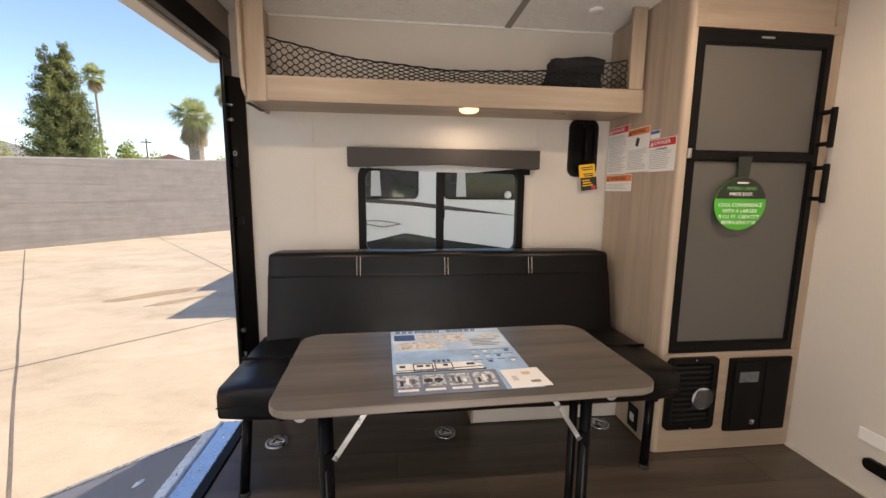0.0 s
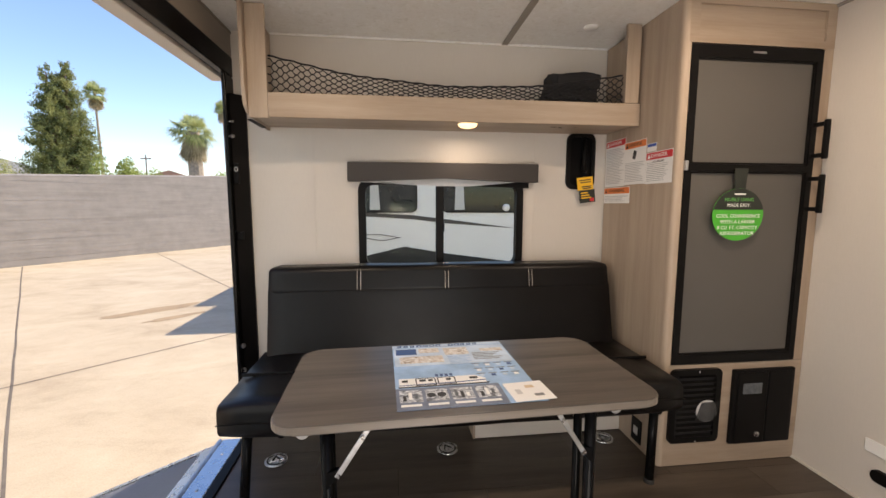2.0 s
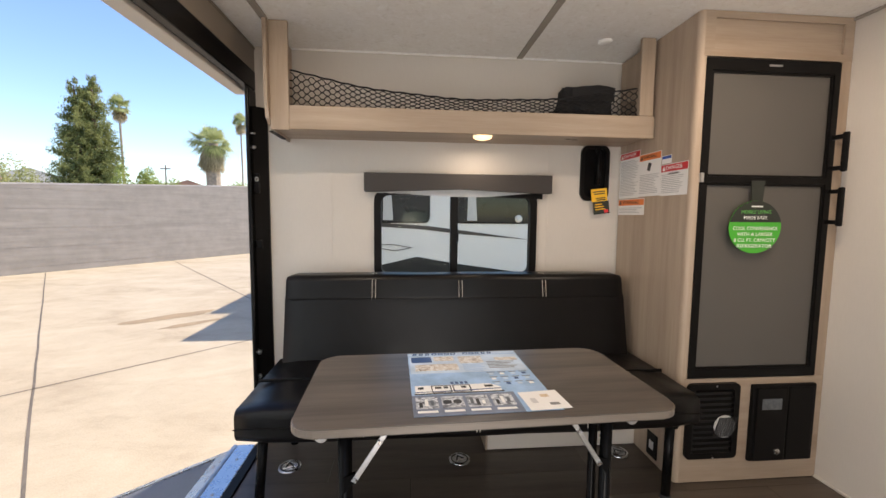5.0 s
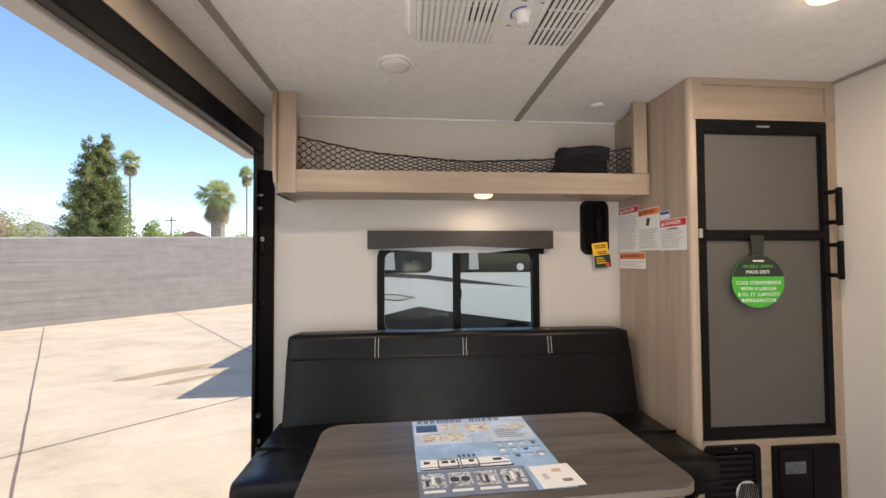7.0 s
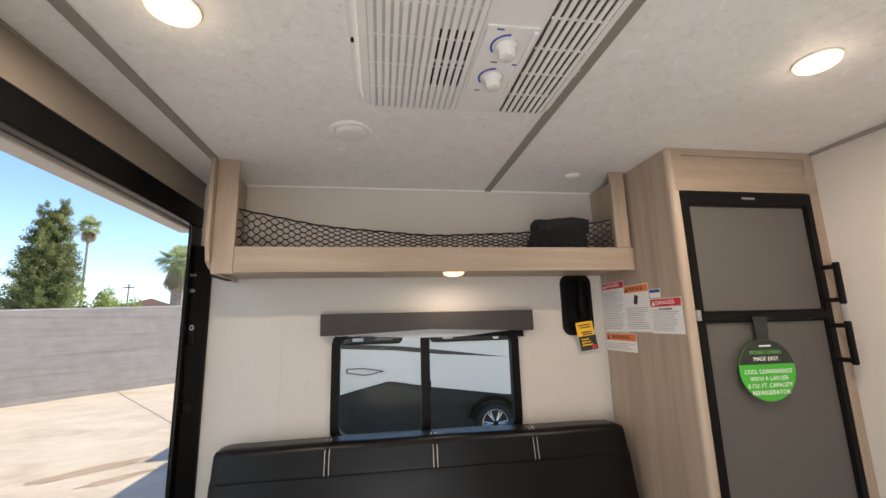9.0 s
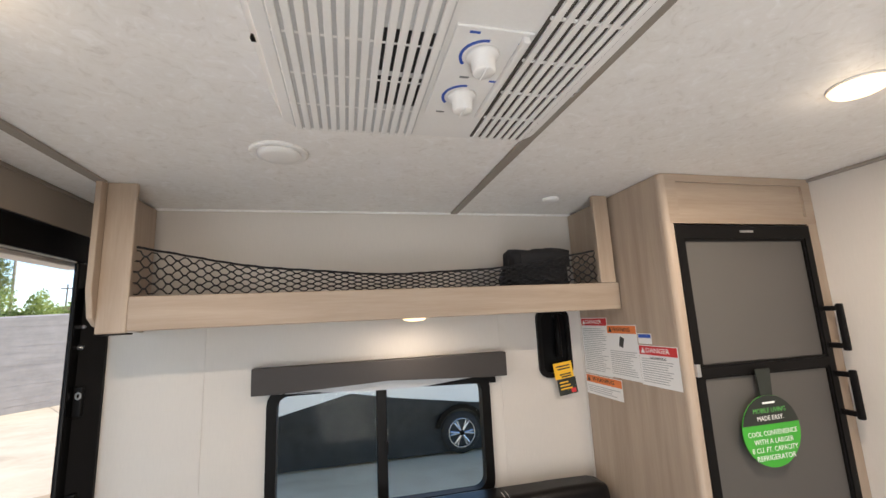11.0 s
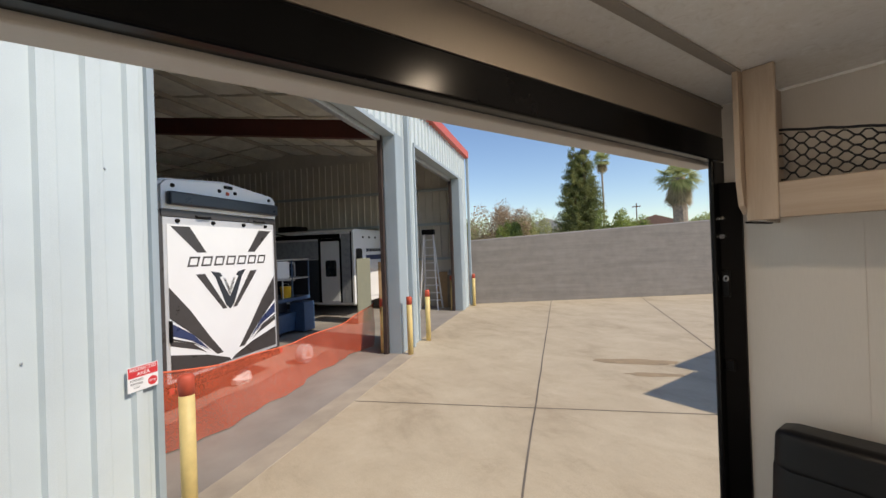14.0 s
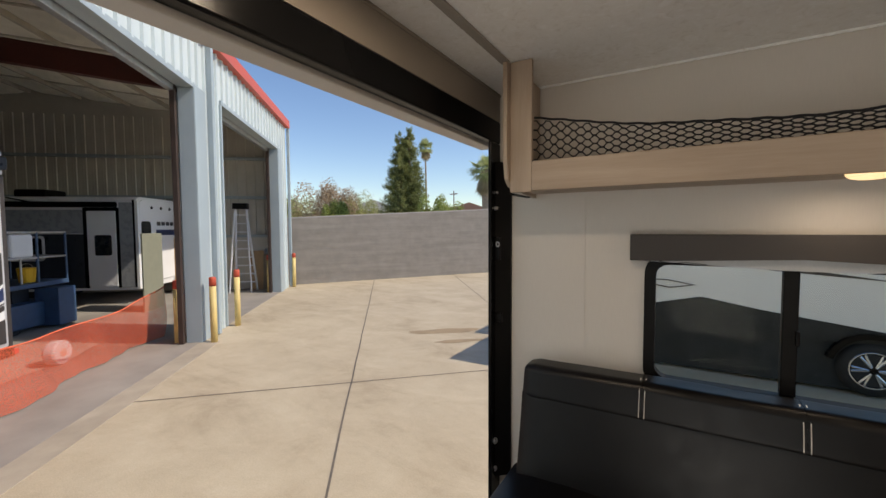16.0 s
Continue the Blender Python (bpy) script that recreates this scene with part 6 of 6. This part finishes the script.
part("hatch", ring_prism([(-0.29, 0.67), (-0.01, 0.672), (0.34, 0.61), (0.01, 0.545), (-0.29, 0.60)], [(-0.27, 0.657), (-0.01, 0.658), (0.27, 0.61), (0.01, 0.560), (-0.27, 0.612)], 'y', NY - 0.012, NY - 0.001), GRAPH, nb)
part("side_label", B((2.62, 2.76, NY - 0.012, NY - 0.0062, 0.02, 0.10)), PAPER, nb)
part("porch_light", lathe([(0.07, 0), (0.06, -0.03), (0.02, -0.04)], (2.24, NY - 0.011, 1.14), 'y', 14), WHITEPL, nb)
# the whole side stands at its true distance: enlarged about a point near the window
eye = Vector((0.22, 0.35, 1.30))
nb.matrix_basis = Matrix.Translation(eye) @ Matrix.Diagonal((1.064, 1.064, 1.064, 1)) @ Matrix.Translation(-eye) @ nb.matrix_basis
WY0 = 7.91
for wx in (2.28, 3.14):
    zc = GZ + 0.35
    w = part("wheel", lathe([(0.235, -0.11), (0.335, -0.10), (0.35, 0.0), (0.335, 0.10), (0.235, 0.11)], (wx, WY0, zc), 'y', 30), RUBBER, nb, smooth=True)
    part("rim", lathe([(0.238, -0.07), (0.23, -0.115), (0.19, -0.105), (0.065, -0.09), (0.045, -0.115), (0.01, -0.118)], (wx, WY0, zc), 'y', 30), BLACK, w)
    for k in range(6):
        a = 2 * math.pi * k / 6
        for da in (-0.13, 0.13):
            part("spoke", tube([(wx + 0.045 * math.cos(a), WY0 - 0.116, zc + 0.045 * math.sin(a)), (wx + 0.21 * math.cos(a + da), WY0 - 0.110, zc + 0.21 * math.sin(a + da))], 0.017, 6), ALLOY, w)
    part("rim_lip", tube([(wx + 0.23 * math.cos(2 * math.pi * k / 30), WY0 - 0.115, zc + 0.23 * math.sin(2 * math.pi * k / 30)) for k in range(30)], 0.011, 6, True), ALLOY, w)
    arc = [(wx + 0.47 * math.cos(a), zc + 0.47 * math.sin(a)) for a in np.linspace(0.25, math.pi - 0.25, 18)]
    arc2 = [(wx + 0.40 * math.cos(a), zc + 0.40 * math.sin(a)) for a in np.linspace(math.pi - 0.25, 0.25, 18)]
    part("fender", prism(arc + arc2, 'y', WY0 - 0.13, WY0 + 0.12), BLACK, nb)
for jx in (0.10, 0.62):
    j = part("stabiliser_jack", tube([(jx, 8.7, GZ + 0.05), (jx, 8.7, GZ + 0.52)], [0.085, 0.03], 8), LADDER, nb)
    part("jack_foot", B((jx - 0.14, jx + 0.14, 8.57, 8.83, GZ, GZ + 0.05), bevel=0.01), STEEL, j)
# guessed trailer behind the first, added for its wedge of shadow on the yard
neighbour("parked_trailer", -0.42, 9.75, 2.45, 9.0, 3.3, "white trailer with a tall flat rear, added to cast the second wedge of shade", 0.1)


# ---- planting and distance ----
def shrub(name, c, r, n, size, material, label, seed):
    t = thing(name, (c[0], c[1], GZ), label, "tree")
    rng = np.random.default_rng(seed)
    lumps = [(rng.uniform(-0.7, 0.7) * r[0], rng.uniform(-0.7, 0.7) * r[1], rng.uniform(0.25, 0.85) * r[2], rng.uniform(0.25, 0.5)) for _ in range(16)]
    pts = []
    for lx, ly, lz, lr in lumps:
        d = rng.normal(size=(n // 16, 3))
        d /= np.linalg.norm(d, axis=1, keepdims=True)
        pts.append(np.array([c[0] + lx, c[1] + ly, GZ + lz]) + d * np.array([r[0], r[1], r[2]]) * lr * rng.uniform(0.6, 1.05, (n // 16, 1)))
    quads("crown", np.concatenate(pts), rng.uniform(0.6, 1.3, sum(len(p) for p in pts)) * size, 0.8, material, t, seed=seed)
    tr = [(c[0], c[1], GZ - 0.1), (c[0] + 0.1, c[1], GZ + r[2] * 0.3), (c[0] + 0.15, c[1] + 0.1, GZ + r[2] * 0.7)]
    part("trunk", tube(tr, [0.22, 0.16, 0.07], 8), BARK, t)
    for k in range(4):
        a = k * 1.6
        part("limb", tube([(c[0] + 0.1, c[1], GZ + r[2] * 0.28), (c[0] + r[0] * 0.4 * math.cos(a), c[1] + r[1] * 0.4 * math.sin(a), GZ + r[2] * 0.65)], [0.10, 0.03], 6), BARK, t)


def conifer(x, y, top, rad, seed, label, n=620):
    t = thing("redwood_tree", (x, y, GZ), label, "tree")
    part("trunk", tube([(x, y, GZ - 0.1), (x + 0.1, y, GZ + top * 0.5), (x, y, GZ + top * 0.97)], [0.5, 0.28, 0.04], 10), BARK, t)
    rng = np.random.default_rng(seed)
    pts, sz = [], []
    for k in range(n):
        u = 1 - rng.uniform(0.0, 1.0) ** 0.62
        z = GZ + top * (0.04 + 0.96 * u)
        reach = rad * (1 - u) ** 0.66 * (0.80 + 0.20 * min(1.0, u * 5)) * rng.uniform(0.55, 1.14) + 0.08
        a = rng.uniform(0, 2 * math.pi)
        m = 110
        thin = 0.4 + 0.6 * (1 - u)
        q = rng.uniform(0.15, 1.0, m) ** 0.55
        px = x + np.cos(a) * reach * q + rng.normal(size=m) * 0.20 * thin
        py = y + np.sin(a) * reach * q + rng.normal(size=m) * 0.17 * thin
        pz = z + 0.30 * reach * q ** 2 - 0.16 * reach * q + rng.normal(size=m) * 0.14
        pts.append(np.stack([px, py, pz], 1))
        sz.append(rng.uniform(0.045, 0.115, m))
        if k % 14 == 0:
            part("limb", tube([(x, y, z + 0.1), (x + math.cos(a) * reach * 0.8, y + math.sin(a) * reach * 0.8, z - 0.12 * reach)], [0.05, 0.015], 5), BARK, t)
    quads("crown", np.concatenate(pts), np.concatenate(sz), 0.9, NEEDLE, t, seed=seed, aspect=0.36, droop=np.array([0, 0, 0.45]))


def palm(x, y, zc, rad, trunk_r, seed, skirt, label):
    t = thing("fan_palm", (x, y, GZ), label, "palm", "fan palms")
    part("trunk", tube([(x, y, GZ - 0.1), (x + 0.1, y, (GZ + zc) / 2), (x, y, zc)], [trunk_r * 1.25, trunk_r, trunk_r * 0.9], 12), PALMBARK, t)
    rng = np.random.default_rng(seed)

    def fans(nm, n, el0, el1, length, material, lab, drop=0.15):
        verts, faces = [], []
        for k in range(n):
            a = rng.uniform(0, 2 * math.pi)
            el = rng.uniform(el0, el1)
            d = np.array([math.cos(a) * math.cos(el), math.sin(a) * math.cos(el), math.sin(el)])
            side = np.array([-math.sin(a), math.cos(a), 0])
            up = np.cross(d, side)
            L = length * rng.uniform(0.75, 1.1)
            c0 = np.array([x, y, zc - rng.uniform(0, drop)])
            o = c0 + d * L * 0.38
            for j in range(13):
                b = (j - 6) / 6 * 1.35
                r = L * 0.62 * (1 - 0.15 * abs(b))
                tip = o + (d * math.cos(b) + side * math.sin(b)) * r + np.array([0, 0, (-0.12 - 0.16 * (el < 0.6)) * r * (0.5 + abs(b))]) + up * rng.normal() * 0.03
                mid = o + (d * math.cos(b) + side * math.sin(b)) * r * 0.55
                wv = (side * math.cos(b) - d * math.sin(b)) * 0.030 * L
                i0 = len(verts)
                verts += [o.tolist(), (mid + wv).tolist(), tip.tolist(), (mid - wv).tolist()]
                faces.append((i0, i0 + 1, i0 + 2, i0 + 3))
            i0 = len(verts)
            st = side * 0.02
            verts += [(c0 - st).tolist(), (c0 + st).tolist(), (o + st).tolist(), (o - st).tolist()]
            faces.append((i0, i0 + 1, i0 + 2, i0 + 3))
        me = bpy.data.meshes.new(nm)
        me.from_pydata(verts, [], faces)
        me.materials.append(material)
        finish(new(nm, me), t, lab)
    fans("crown", 46, -0.65, 1.45, rad, PALMLEAF, "green fan fronds", 0.3)
    fans("skirt", skirt, -1.5, -0.75, rad * 0.8, PALMDRY, "dry tan hanging fronds", rad * 0.55)


def far(az_deg, d, e=(0.17, 0.42)):
    a = radians(az_deg)
    return e[0] - d * math.sin(a), e[1] + d * math.cos(a)


x, y = far(35.4, 45)
conifer(x, y, 13.3, 2.6, 5, "tall dark green redwood behind the boundary wall")
x, y = far(36.75, 44.6)
conifer(x, y, 12.4, 2.5, 6, "second redwood grown against the taller one", 480)
x, y = far(33.15, 60)
palm(x, y, 13.3, 1.55, 0.13, 7, 60, "tall slim fan palm beside the redwood")
x, y = far(24.5, 36)
palm(x, y, 6.55, 1.95, 0.52, 8, 150, "stout fan palm with a shaggy dry skirt")
x, y = far(21.2, 70)
palm(x, y, 15.0, 1.7, 0.13, 9, 50, "tall slim distant fan palm")
for az, d, r, mt, lb, sdn in ((31.3, 42, (1.7, 1.7, 5.0), SHRUB, "leafy bright green tree above the wall", 11), (29.6, 48, (1.9, 1.8, 4.3), SHRUB, "leafy bright green tree above the wall", 12),
                              (43.0, 52, (3.0, 3.0, 5.6), SHRUB_Y, "pale green bush above the wall", 13), (46.5, 50, (3.6, 3.0, 6.3), SHRUB_R, "reddish brown tree above the wall", 14),
                              (50.5, 55, (3.4, 3.0, 5.6), SHRUB_Y, "pale green bush above the wall", 15), (53.5, 60, (3.2, 3.0, 5.6), SHRUB, "green bush above the wall", 16),
                              (21.8, 44, (2.6, 2.2, 4.6), SHRUB, "dark green round bush by the palm", 17), (17.0, 60, (3.4, 3.0, 5.2), SHRUB, "green bush above the wall", 18),
                              (45.0, 46, (1.6, 1.6, 4.6), SHRUB, "low green bush above the wall", 19)):
    x, y = far(az, d)
    shrub("yard_tree", (x, y), r, 16000, 0.105, mt, lb, sdn)


def house(az, d, w, h, rot, label, roof_mat):
    x, y = far(az, d)
    t = thing("distant_house", pose(x, y, GZ, 0, 0, rot), label, "house")
    part("wall", B((-w / 2, w / 2, -3, 3, 0, h)), STUCCO, t)
    part("roof", prism([(-w / 2 - 0.4, h), (w / 2 + 0.4, h), (0, h + w * 0.18)], 'y', -3.3, 3.3), roof_mat, t)
    for xx in (-w / 4, w / 4):
        part("window", B((xx - 0.5, xx + 0.5, -3.03, -3.0, h - 2.0, h - 0.9)), DARKGLASS, t)


house(40.4, 62, 9, 4.7, 40, "grey stucco house with a pale gable beyond the wall", STUCCO)
house(27.0, 75, 12, 4.6, 25, "low stucco house with a terracotta roof beyond the wall", ROOFT)
x, y = far(29.2, 70)
pole = thing("utility_pole", (x, y, GZ), "thin wooden utility pole far behind the wall", "pole")
part("post", tube([(x, y, GZ), (x, y, GZ + 8.6)], [0.11, 0.08], 8), BARK, pole)
part("crossarm", B((x - 0.7, x + 0.7, y - 0.06, y + 0.06, GZ + 8.0, GZ + 8.15)), BARK, pole)

# ---- floor planks, last ----
fl = tagged(new("floor"), "grey-brown wood-look vinyl plank floor", "floor", "", "structure")
plank_meshes = {}
for j in range(15):
    y0 = YB + j * 0.1735
    y1 = min(y0 + 0.1722, WY)
    x = -0.503 - (0.37 * j) % 1.2
    while x < XW:
        a, b = max(x, -0.503), min(x + 1.2185, XW - 0.001)
        if b - a > 0.02:
            key = (round(b - a, 3), round(y1 - y0, 3))
            if key not in plank_meshes:
                bm = B((0, b - a, 0, y1 - y0, -0.005, 0.0))
                me = bpy.data.meshes.new("plank")
                bmesh.ops.recalc_face_normals(bm, faces=bm.faces)
                bm.to_mesh(me)
                bm.free()
                me.materials.append(FLOOR_W)
                plank_meshes[key] = me
            o = new("plank", plank_meshes[key])
            o.location = (a, y0, 0)
            o.parent = fl
        x += 1.22
